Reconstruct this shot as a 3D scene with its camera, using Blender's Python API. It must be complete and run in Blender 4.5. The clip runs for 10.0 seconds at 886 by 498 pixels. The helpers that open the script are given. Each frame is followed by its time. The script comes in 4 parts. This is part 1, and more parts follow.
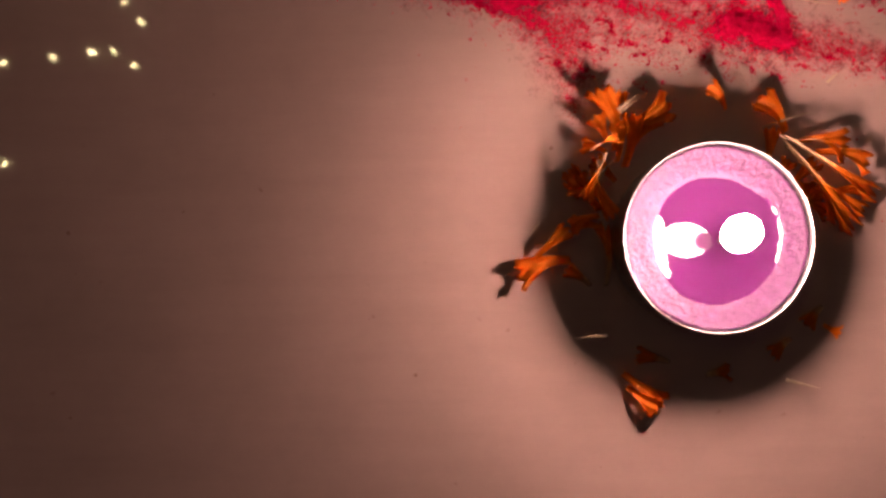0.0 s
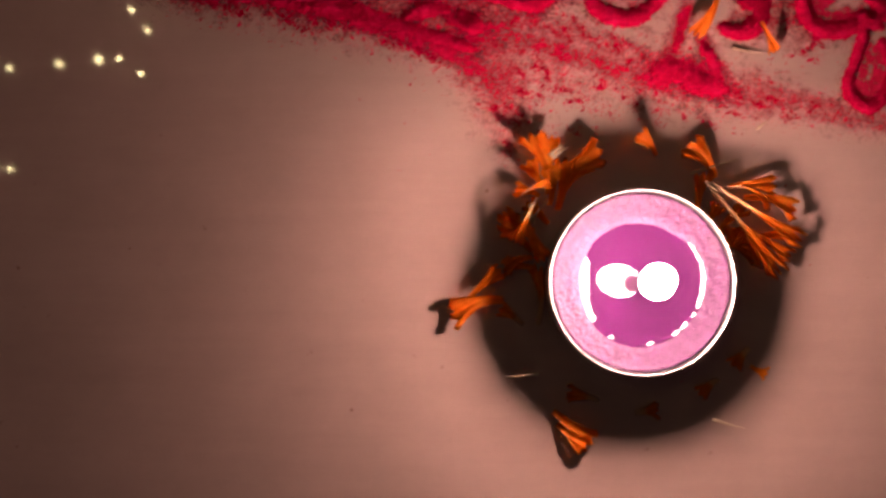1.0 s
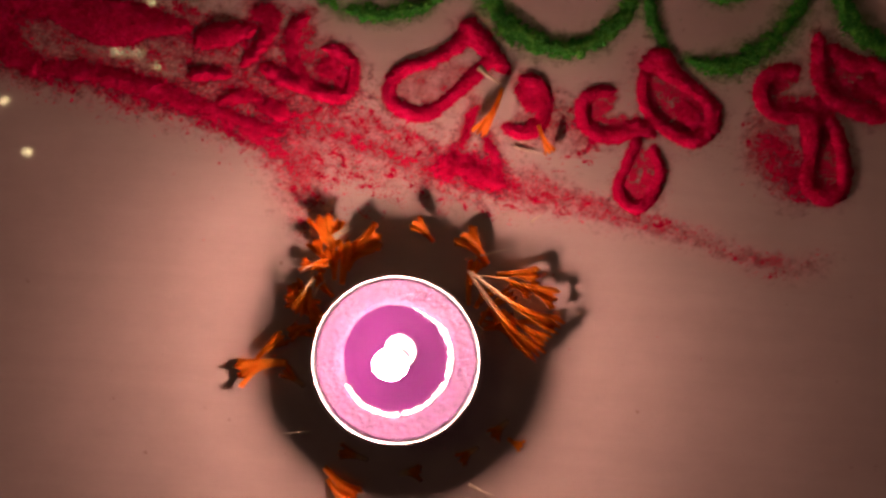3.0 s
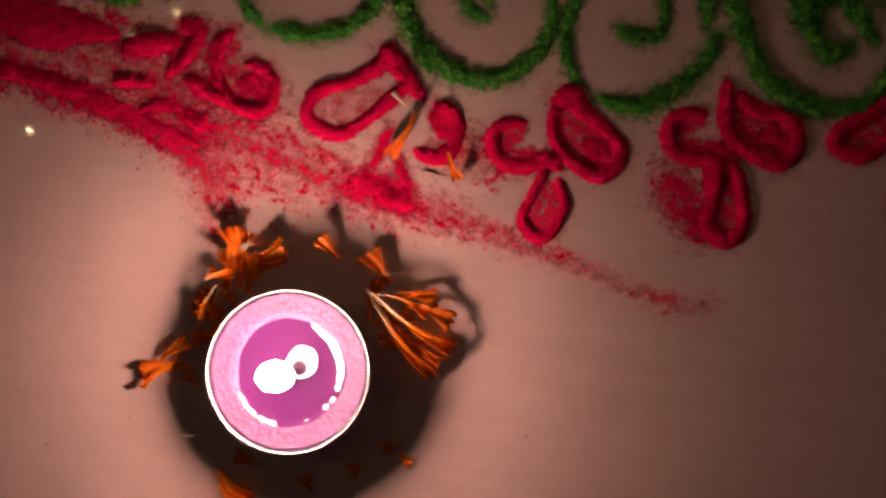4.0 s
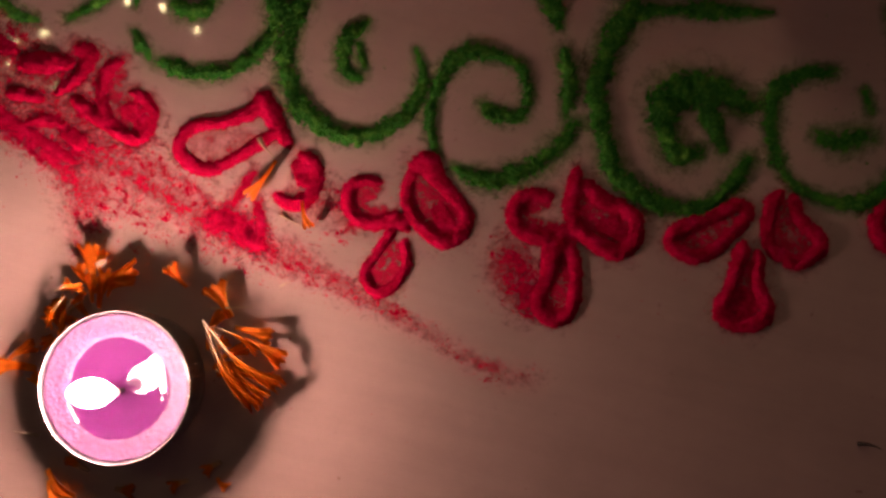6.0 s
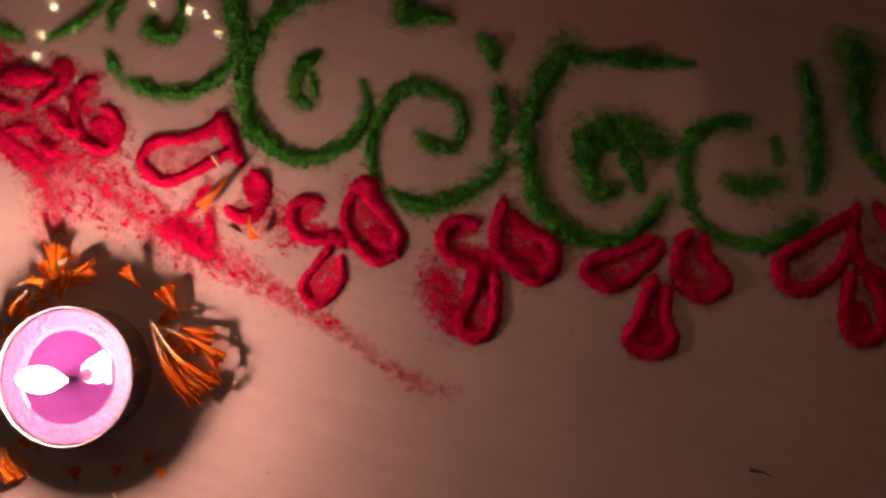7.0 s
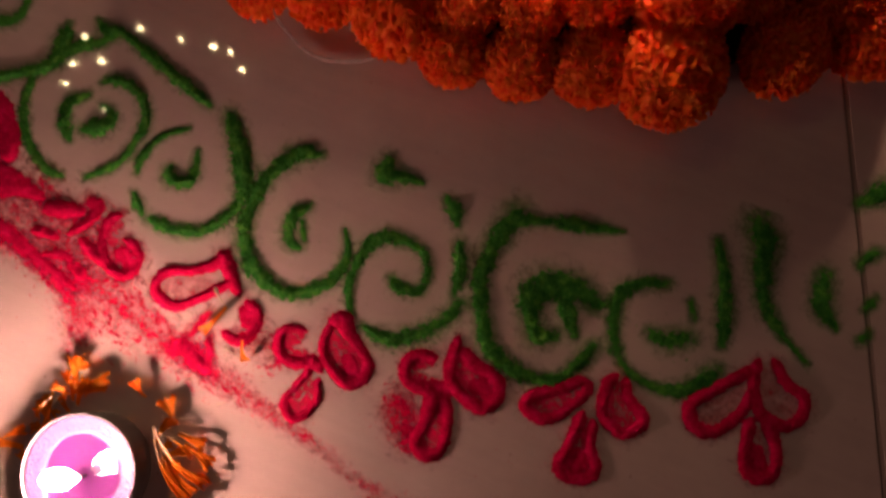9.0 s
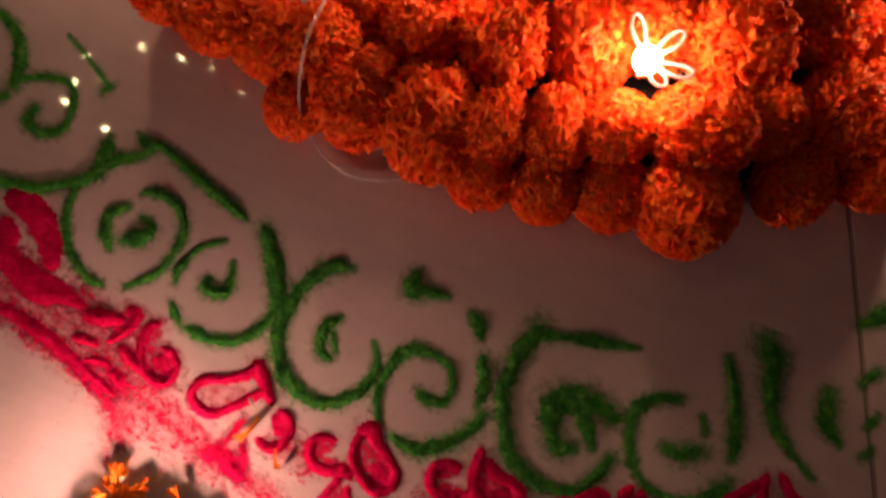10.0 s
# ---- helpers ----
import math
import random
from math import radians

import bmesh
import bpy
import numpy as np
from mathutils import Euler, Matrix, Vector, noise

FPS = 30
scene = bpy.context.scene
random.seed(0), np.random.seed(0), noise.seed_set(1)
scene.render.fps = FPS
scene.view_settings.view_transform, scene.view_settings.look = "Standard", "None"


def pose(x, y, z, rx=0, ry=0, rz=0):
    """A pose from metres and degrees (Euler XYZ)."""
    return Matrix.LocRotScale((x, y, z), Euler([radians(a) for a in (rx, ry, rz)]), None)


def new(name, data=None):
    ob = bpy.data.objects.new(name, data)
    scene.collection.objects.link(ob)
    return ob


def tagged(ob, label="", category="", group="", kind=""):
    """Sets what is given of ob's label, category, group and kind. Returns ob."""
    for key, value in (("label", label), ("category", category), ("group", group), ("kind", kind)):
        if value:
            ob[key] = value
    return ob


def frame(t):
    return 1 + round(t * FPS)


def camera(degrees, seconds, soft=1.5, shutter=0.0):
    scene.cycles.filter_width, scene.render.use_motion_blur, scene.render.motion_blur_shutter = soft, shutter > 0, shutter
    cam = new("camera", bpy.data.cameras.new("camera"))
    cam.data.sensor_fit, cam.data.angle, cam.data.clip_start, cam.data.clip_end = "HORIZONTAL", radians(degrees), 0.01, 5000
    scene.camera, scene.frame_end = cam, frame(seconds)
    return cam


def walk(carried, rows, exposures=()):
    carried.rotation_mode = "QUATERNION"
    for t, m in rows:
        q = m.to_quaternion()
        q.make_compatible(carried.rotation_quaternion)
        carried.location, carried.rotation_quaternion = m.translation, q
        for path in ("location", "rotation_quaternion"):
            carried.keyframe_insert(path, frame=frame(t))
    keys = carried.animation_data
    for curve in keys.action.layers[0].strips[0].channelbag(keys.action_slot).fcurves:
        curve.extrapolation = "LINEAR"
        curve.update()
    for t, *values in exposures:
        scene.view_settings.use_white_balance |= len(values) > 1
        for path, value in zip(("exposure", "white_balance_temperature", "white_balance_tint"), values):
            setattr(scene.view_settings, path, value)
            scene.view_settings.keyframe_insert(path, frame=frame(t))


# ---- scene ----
cam = camera(64.2, 10.0, soft=2.8, shutter=0.5)
# seconds, place in metres, Euler degrees
ROWS = [
    (0.0, -0.00000, -0.00000, 0.15138, 1.481, -1.616, -0.073),
    (0.5, 0.00638, 0.00324, 0.15313, 1.785, -1.421, 0.256),
    (1.0, 0.01497, 0.00706, 0.15672, 2.007, -1.155, 0.666),
    (1.5, 0.02816, 0.01252, 0.15901, 2.071, -0.742, 1.287),
    (2.0, 0.04112, 0.01731, 0.16565, 2.055, -0.257, 2.098),
    (2.5, 0.05624, 0.02239, 0.17126, 2.046, 0.189, 3.042),
    (3.0, 0.06908, 0.02581, 0.17424, 2.137, 0.412, 4.343),
    (4.5, 0.10342, 0.03732, 0.18101, 2.429, 0.592, 10.038),
    (5.0, 0.11246, 0.04307, 0.18247, 2.391, 0.783, 11.998),
    (5.5, 0.12347, 0.04936, 0.18482, 2.455, 1.040, 14.106),
    (6.0, 0.13499, 0.05448, 0.18850, 2.769, 1.509, 15.788),
    (7.5, 0.16529, 0.06780, 0.21326, 4.399, 2.761, 20.443),
    (8.0, 0.16891, 0.07455, 0.22390, 5.019, 2.855, 21.381),
    (8.5, 0.16793, 0.08540, 0.23389, 5.760, 2.977, 21.687),
    (9.0, 0.16240, 0.09893, 0.24186, 6.253, 3.132, 21.996),
    (9.5, 0.15113, 0.11499, 0.25099, 6.596, 2.941, 22.238),
    (10.0, 0.13872, 0.12863, 0.25923, 6.940, 2.526, 22.519),
]
walk(cam, [(t, pose(x, y, z, rx, ry, rz)) for t, x, y, z, rx, ry, rz in ROWS],
     exposures=[(0.0, 0.06), (3.0, 0.06), (4.5, 0.12), (6.0, 0.36), (7.5, 0.78), (9.0, 0.92), (10.0, 1.14)])

# ---- light: a dim warm night, a candle flame and fairy lights ----
FLAME_GLOW = 490.0
LED_GLOW = 112.0
BULB_GLOW = 88.0
world = bpy.data.worlds.new("night")
scene.world = world
world.use_nodes = True
world.node_tree.nodes["Background"].inputs["Color"].default_value = (1.0, 0.50, 0.52, 1)
world.node_tree.nodes["Background"].inputs["Strength"].default_value = 0.024

# ---- materials ----
def material(name, build, **values):
    """A principled material; build(nodes, links, shader) may add texture nodes."""
    m = bpy.data.materials.new(name)
    m.use_nodes = True
    nt = m.node_tree
    shader = nt.nodes["Principled BSDF"]
    for key, value in values.items():
        socket = shader.inputs[key.replace("_", " ")]
        socket.default_value = (*value, 1) if isinstance(value, tuple) and len(value) == 3 and socket.type == "RGBA" else value
    if build:
        build(nt.nodes, nt.links, shader)
    return m


def texture(nodes, links, scale, detail=4.0, rough=0.6, stretch=(1, 1, 1), turn=0.0):
    co, rot, mp, tx = nodes.new("ShaderNodeTexCoord"), nodes.new("ShaderNodeMapping"), nodes.new("ShaderNodeMapping"), nodes.new("ShaderNodeTexNoise")
    rot.inputs["Rotation"].default_value = (0, 0, radians(turn))
    mp.inputs["Scale"].default_value = stretch
    tx.inputs["Scale"].default_value, tx.inputs["Detail"].default_value, tx.inputs["Roughness"].default_value = scale, detail, rough
    links.new(co.outputs["Object"], rot.inputs["Vector"])
    links.new(rot.outputs["Vector"], mp.inputs["Vector"])
    links.new(mp.outputs["Vector"], tx.inputs["Vector"])
    return tx.outputs["Fac"]


def ramp(nodes, links, fac, *stops):
    r = nodes.new("ShaderNodeValToRGB")
    while len(r.color_ramp.elements) < len(stops):
        r.color_ramp.elements.new(0.5)
    for e, (at, colour) in zip(r.color_ramp.elements, stops):
        e.position, e.color = at, (*colour, 1)
    links.new(fac, r.inputs["Fac"])
    return r.outputs["Color"]


def blend(nodes, links, fac, a, b, kind="MIX"):
    mix = nodes.new("ShaderNodeMix")
    mix.data_type, mix.blend_type = "RGBA", kind
    for value, socket in ((fac, mix.inputs[0]), (a, mix.inputs[6]), (b, mix.inputs[7])):
        if isinstance(value, (int, float)):
            socket.default_value = value
        elif isinstance(value, tuple):
            socket.default_value = (*value, 1)
        else:
            links.new(value, socket)
    return mix.outputs[2]


def bump(nodes, links, shader, height, strength, distance):
    b = nodes.new("ShaderNodeBump")
    b.inputs["Strength"].default_value, b.inputs["Distance"].default_value = strength, distance
    links.new(height, b.inputs["Height"])
    links.new(b.outputs["Normal"], shader.inputs["Normal"])


def tile_look(n, l, s):
    broad = ramp(n, l, texture(n, l, 16, 6, 0.68), (0.3, (0.465, 0.357, 0.32)), (0.7, (0.575, 0.44, 0.395)))
    streak = ramp(n, l, texture(n, l, 60, 5, 0.65, (0.4, 4.0, 1), 23.75), (0.3, (0.93, 0.92, 0.915)), (0.75, (1, 1, 1)))
    fleck = ramp(n, l, texture(n, l, 330, 2, 0.5), (0.19, (0.66, 0.56, 0.52)), (0.25, (1, 1, 1)))
    l.new(blend(n, l, 1.0, blend(n, l, 1.0, broad, streak, "MULTIPLY"), fleck, "MULTIPLY"), s.inputs["Base Color"])
    smear = n.new("ShaderNodeMapRange")
    smear.inputs["To Min"].default_value, smear.inputs["To Max"].default_value = 0.022, 0.05
    l.new(texture(n, l, 30, 4), smear.inputs["Value"])
    l.new(smear.outputs["Result"], s.inputs["Roughness"])


def powder_look(dark, mid, light, loose=False):
    """Fine coloured powder; loose crumbs differ from one another."""
    def build(n, l, s):
        clump = ramp(n, l, texture(n, l, 260, 4, 0.7), (0.3, dark), (0.5, mid), (0.75, light))
        grain = ramp(n, l, texture(n, l, 2600, 2, 0.6), (0.35, (0.42, 0.42, 0.42)), (0.6, (1, 1, 1)))
        c = blend(n, l, 0.7, clump, grain, "MULTIPLY")
        if loose:
            g = n.new("ShaderNodeNewGeometry")
            c = blend(n, l, 0.75, c, ramp(n, l, g.outputs["Random Per Island"], (0.0, dark), (0.55, mid), (1.0, light)))
        l.new(c, s.inputs["Base Color"])
        bump(n, l, s, texture(n, l, 2200, 3, 0.7), 0.9, 0.0004)
    return build


def film_look(dark, mid, light, streak):
    """Powder rubbed thin: the tile shows through where the stored cover is low."""
    def build(n, l, s):
        l.new(ramp(n, l, texture(n, l, 400, 4, 0.7), (0.3, dark), (0.5, mid), (0.75, light)), s.inputs["Base Color"])
        cover = n.new("ShaderNodeAttribute")
        cover.attribute_name = "cover"
        total = cover.outputs["Fac"]
        for source, weight in ((texture(n, l, 1900, 3, 0.75), 1.2), (texture(n, l, 330, 4, 0.7), 1.2), (texture(n, l, 210, 4, 0.65, (0.22, 1.5, 1), 19), streak)):
            step = n.new("ShaderNodeMath")
            step.operation = "MULTIPLY_ADD"
            step.inputs[1].default_value = weight
            l.new(source, step.inputs[0])
            less = n.new("ShaderNodeMath")
            less.operation = "ADD"
            less.inputs[1].default_value = -weight / 2
            l.new(total, less.inputs[0])
            l.new(less.outputs["Value"], step.inputs[2])
            total = step.outputs["Value"]
        share = n.new("ShaderNodeMapRange")
        for key, value in (("From Min", 0.20), ("From Max", 0.95), ("To Min", 0.0), ("To Max", 0.92)):
            share.inputs[key].default_value = value
        l.new(total, share.inputs["Value"])
        clear, mix = n.new("ShaderNodeBsdfTransparent"), n.new("ShaderNodeMixShader")
        l.new(share.outputs["Result"], mix.inputs["Fac"])
        l.new(clear.outputs["BSDF"], mix.inputs[1])
        l.new(s.outputs["BSDF"], mix.inputs[2])
        l.new(mix.outputs["Shader"], n["Material Output"].inputs["Surface"])
    return build


def thin(n, l, s, colour, share):
    """A thin petal: part of the light comes through from behind."""
    l.new(colour, s.inputs["Base Color"])
    back, mix = n.new("ShaderNodeBsdfTranslucent"), n.new("ShaderNodeMixShader")
    l.new(colour, back.inputs["Color"])
    mix.inputs["Fac"].default_value = share
    l.new(s.outputs["BSDF"], mix.inputs[1])
    l.new(back.outputs["BSDF"], mix.inputs[2])
    l.new(mix.outputs["Shader"], n["Material Output"].inputs["Surface"])


def petal_look(n, l, s):
    g = n.new("ShaderNodeNewGeometry")
    hue = ramp(n, l, g.outputs["Random Per Island"], (0.0, (0.87, 0.075, 0.012)), (0.5, (0.93, 0.145, 0.016)), (1.0, (0.96, 0.245, 0.024)))
    vein = ramp(n, l, texture(n, l, 700, 3), (0.3, (0.7, 0.6, 0.6)), (0.65, (1, 1, 1)))
    thin(n, l, s, blend(n, l, 0.5, hue, vein, "MULTIPLY"), 0.5)


def floret_look(n, l, s):
    """Cream tube at the root (u near 0), orange blade with a redder rim."""
    uv = n.new("ShaderNodeUVMap")
    split = n.new("ShaderNodeSeparateXYZ")
    l.new(uv.outputs["UV"], split.inputs["Vector"])
    c = ramp(n, l, split.outputs["X"], (0.0, (0.86, 0.74, 0.56)), (0.36, (0.88, 0.66, 0.38)), (0.54, (0.97, 0.40, 0.035)), (1.0, (0.97, 0.33, 0.025)))
    vein = ramp(n, l, texture(n, l, 900, 3), (0.3, (0.75, 0.6, 0.55)), (0.65, (1, 1, 1)))
    thin(n, l, s, blend(n, l, 0.5, c, vein, "MULTIPLY"), 0.35)


def wax_look(n, l, s):
    l.new(ramp(n, l, texture(n, l, 500, 4, 0.7), (0.3, (0.046, 0.018, 0.051)), (0.6, (0.068, 0.028, 0.074)), (0.8, (0.120, 0.062, 0.120))), s.inputs["Base Color"])
    bump(n, l, s, texture(n, l, 800, 3, 0.6), 1.0, 0.0006)


def wall_look(n, l, s):
    l.new(ramp(n, l, texture(n, l, 3, 5), (0.3, (0.34, 0.29, 0.24)), (0.7, (0.42, 0.36, 0.3))), s.inputs["Base Color"])
    bump(n, l, s, texture(n, l, 120, 4), 0.3, 0.002)


def foil_look(n, l, s):
    bump(n, l, s, texture(n, l, 400, 3, 0.5, (1, 1, 0.2)), 0.3, 0.0003)


TILE = material("glazed_tile", tile_look, Specular_IOR_Level=0.5)
GROUT = material("grout", None, Base_Color=(0.30, 0.24, 0.22), Roughness=0.9)
CRIMSON = ((0.36, 0.002, 0.036), (0.62, 0.003, 0.066), (0.84, 0.010, 0.13))
LEAFY = ((0.023, 0.135, 0.025), (0.062, 0.315, 0.043), (0.23, 0.58, 0.085))
DRY = {"Roughness": 0.95, "Specular_IOR_Level": 0.03}
RED = material("crimson_powder", powder_look(*CRIMSON), **DRY)
GREEN = material("green_powder", powder_look(*LEAFY), **DRY)
LOOSE = {"crimson_powder": material("crimson_crumbs", powder_look(*CRIMSON, loose=True), **DRY), "green_powder": material("green_crumbs", powder_look(*LEAFY, loose=True), **DRY)}
SMEAR = {"crimson_powder": material("crimson_smear", film_look(*CRIMSON, 0.55), **DRY), "green_powder": material("green_smear", film_look(*LEAFY, 0.2), **DRY)}
PETAL = material("marigold_petal", petal_look, Roughness=0.55, Specular_IOR_Level=0.25)
FLORET = material("marigold_floret", floret_look, Roughness=0.5, Specular_IOR_Level=0.3)
STRAW = material("dry_straw", None, Base_Color=(0.55, 0.46, 0.32), Roughness=0.7)
WAX = material("purple_wax", wax_look, Roughness=0.6, Specular_IOR_Level=0.25, Subsurface_Weight=0.3, Subsurface_Radius=(0.004, 0.0015, 0.004))
POOL = material("molten_wax", None, Base_Color=(0.033, 0.007, 0.036), Roughness=0.02, IOR=1.44, Subsurface_Weight=0.3, Subsurface_Radius=(0.004, 0.001, 0.004))
FOIL = material("aluminium", foil_look, Base_Color=(0.5, 0.5, 0.51), Metallic=1.0, Roughness=0.34)
WICK = material("charred_wick", None, Base_Color=(0.02, 0.017, 0.015), Roughness=0.95)
WALL = material("wall_plaster", wall_look, Roughness=0.85)
WIRE = material("clear_wire", None, Base_Color=(0.85, 0.78, 0.74), Roughness=0.06, Transmission_Weight=0.7, IOR=1.45)
CORD = material("dark_cord", None, Base_Color=(0.03, 0.05, 0.03), Roughness=0.6)
PLATE = material("dark_lacquer", None, Base_Color=(0.012, 0.010, 0.010), Roughness=0.4)
CLEAR = material("clear_plastic", None, Base_Color=(0.95, 0.93, 0.9), Roughness=0.15, Transmission_Weight=0.6, IOR=1.45)


def glowing(name, colour, strength):
    return material(name, None, Base_Color=colour, Emission_Color=colour, Emission_Strength=strength)


FIRE = glowing("flame", (1.0, 0.56, 0.46), FLAME_GLOW)
fire_nodes, fire_links = FIRE.node_tree.nodes, FIRE.node_tree.links
fire_place, fire_split, fire_rise = fire_nodes.new("ShaderNodeTexCoord"), fire_nodes.new("ShaderNodeSeparateXYZ"), fire_nodes.new("ShaderNodeMapRange")
fire_links.new(fire_place.outputs["Object"], fire_split.inputs["Vector"])
fire_links.new(fire_split.outputs["Z"], fire_rise.inputs["Value"])
# a dim root and a bright body
for key, value in (("From Min", 0.0170), ("From Max", 0.0195), ("To Min", 0.013 * FLAME_GLOW), ("To Max", FLAME_GLOW)):
    fire_rise.inputs[key].default_value = value
fire_links.new(fire_rise.outputs["Result"], fire_nodes["Principled BSDF"].inputs["Emission Strength"])
LED = glowing("led", (1.0, 0.60, 0.40), LED_GLOW)
BULB = glowing("fairy_bulb", (1.0, 0.78, 0.38), BULB_GLOW)


# ---- helpers for meshes ----
def mesh_object(name, verts, faces, mat, parent=None, smooth=True):
    me = bpy.data.meshes.new(name)
    me.from_pydata(verts, [], faces)
    me.materials.append(mat)
    if smooth:
        me.polygons.foreach_set("use_smooth", [True] * len(me.polygons))
    me.update()
    ob = new(name, me)
    ob.parent = parent
    return ob


def part(name, bm, mat, parent, label="", smooth=True):
    me = bpy.data.meshes.new(name)
    bm.to_mesh(me)
    bm.free()
    me.materials.append(mat)
    if smooth:
        me.polygons.foreach_set("use_smooth", [True] * len(me.polygons))
    ob = new(name, me)
    ob.parent = parent
    return tagged(ob, label) if label else ob


def lathe(profile, steps=72, closed=False, wobble=None):
    """A bmesh turned about z from (radius, height) pairs."""
    bm = bmesh.new()
    rings = []
    for r, z in profile:
        if r <= 0:
            rings.append([bm.verts.new((0, 0, z))])
            continue
        ring = []
        for i in range(steps):
            a = 2 * math.pi * i / steps
            k = r * (1 + (wobble(a, r, z) if wobble else 0))
            ring.append(bm.verts.new((k * math.cos(a), k * math.sin(a), z)))
        rings.append(ring)
    for p, q in zip(rings, rings[1:]):
        for i in range(steps):
            j = (i + 1) % steps
            if len(p) == 1:
                bm.faces.new((p[0], q[i], q[j]))
            elif len(q) == 1:
                bm.faces.new((p[i], p[j], q[0]))
            else:
                bm.faces.new((p[i], p[j], q[j], q[i]))
    bmesh.ops.recalc_face_normals(bm, faces=bm.faces)
    return bm


def glide(points, step):
    """Points on a smooth line through the given ones, about step apart."""
    p = [np.array(q, float) for q in points]
    p = [2 * p[0] - p[1], *p, 2 * p[-1] - p[-2]]
    out = []
    for a, b, c, d in zip(p, p[1:], p[2:], p[3:]):
        n = max(2, int(np.linalg.norm((c - b)[:2]) / step))
        for t in np.arange(n) / n:
            out.append(0.5 * (2 * b + (c - a) * t + (2 * a - 5 * b + 4 * c - d) * t * t + (3 * b - a - 3 * c + d) * t ** 3))
    return np.array([*out, p[-2]])


def tube(points, radius, sides=8, step=None, twist=0.0, turns=0.0):
    """A bmesh tube along a line in metres; twist and turns wind it round that line."""
    line = glide(points, step) if step else np.array(points, float)
    bm = bmesh.new()
    last = None
    for i, q in enumerate(line):
        ahead = Vector(line[min(i + 1, len(line) - 1)] - line[max(i - 1, 0)]).normalized()
        side = ahead.cross(Vector((0, 0, 1)))
        side = side.normalized() if side.length > 1e-3 else Vector((1, 0, 0))
        up = side.cross(ahead)
        a = turns * i
        centre = Vector(q) + twist * (math.cos(a) * side + math.sin(a) * up)
        r = radius(i / (len(line) - 1)) if callable(radius) else radius
        ring = [bm.verts.new(centre + r * (math.cos(2 * math.pi * k / sides) * side + math.sin(2 * math.pi * k / sides) * up)) for k in range(sides)]
        if last:
            for k in range(sides):
                bm.faces.new((last[k], last[(k + 1) % sides], ring[(k + 1) % sides], ring[k]))
        else:
            bm.faces.new(ring[::-1])
        last = ring
    bm.faces.new(last)
    bmesh.ops.recalc_face_normals(bm, faces=bm.faces)
    return bm


def thing(name, place, label, category, group=""):
    ob = new(name)
    ob.empty_display_size = 0.01
    ob.location = place
    return tagged(ob, label, category, group)


# ---- the setting: tiled floor and a wall behind ----
SIDE, JOINT, LEAN = 0.60, 0.0009, 23.75
grid_turn = pose(0.2697, 0.1707, 0, 0, 0, LEAN)
slab = bmesh.new()
bmesh.ops.create_cube(slab, size=1.0, matrix=grid_turn @ pose(-0.6, 0.3, -0.0256) @ Matrix.Diagonal((10 * SIDE, 9 * SIDE, 0.0488, 1)))
floor = part("floor", slab, GROUT, None, smooth=False)
tagged(floor, "glossy beige glazed tile floor with narrow joints", "floor", kind="structure")
plate = bmesh.new()
bmesh.ops.create_cube(plate, size=1.0, matrix=Matrix.Diagonal((SIDE - JOINT, SIDE - JOINT, 0.008, 1)))
bmesh.ops.bevel(plate, geom=[e for e in plate.edges if all(v.co.z > 0 for v in e.verts)], offset=0.0006, segments=2, affect="EDGES")
tile_mesh = bpy.data.meshes.new("tile")
plate.to_mesh(tile_mesh)
plate.free()
tile_mesh.materials.append(TILE)
for i in range(-6, 4):
    for j in range(-5, 4):
        t = new("tile", tile_mesh)
        t.parent, t.matrix_basis = floor, grid_turn @ pose((i + 0.5) * SIDE, (j + 1.0) * SIDE, -0.004)


def wall(name, x0, y0, x1, y1, label):
    bm = bmesh.new()
    bmesh.ops.create_cube(bm, size=1.0, matrix=pose((x0 + x1) / 2, (y0 + y1) / 2, 1.25) @ Matrix.Diagonal((x1 - x0, y1 - y0, 2.6, 1)))
    ob = part(name, bm, WALL, None, smooth=False)
    return tagged(ob, label, "wall", kind="structure")


wall("wall_north", -2.6, 0.75, 2.6, 0.87, "plain painted wall hung with fairy lights")


# ---- rangoli powder ----
def rough(shape, scale, rng):
    """Smooth noise of a grid's shape, from -1 to 1."""
    n = [int(s / scale) + 3 for s in shape]
    g = rng.uniform(-1, 1, n)
    u, v = np.arange(shape[0]) / scale, np.arange(shape[1]) / scale
    i, j = u.astype(int), v.astype(int)
    a, b = (u - i)[:, None], (v - j)[None, :]
    a, b = a * a * (3 - 2 * a), b * b * (3 - 2 * b)
    return (g[i][:, j] * (1 - a) + g[i + 1][:, j] * a) * (1 - b) + (g[i][:, j + 1] * (1 - a) + g[i + 1][:, j + 1] * a) * b


def drift(x, y, long, wide, rng):
    """Noise in streaks that run along the smeared line."""
    c, d = math.cos(radians(-19)), math.sin(radians(-19))
    u, v = (x[:, None] * c + y[None, :] * d) / long, (y[None, :] * c - x[:, None] * d) / wide
    u, v = u - u.min(), v - v.min()
    g = rng.uniform(-1, 1, (int(u.max()) + 3, int(v.max()) + 3))
    i, j = u.astype(int), v.astype(int)
    a, b = u - i, v - j
    a, b = a * a * (3 - 2 * a), b * b * (3 - 2 * b)
    return (g[i, j] * (1 - a) + g[i + 1, j] * a) * (1 - b) + (g[i, j + 1] * (1 - a) + g[i + 1, j + 1] * a) * b


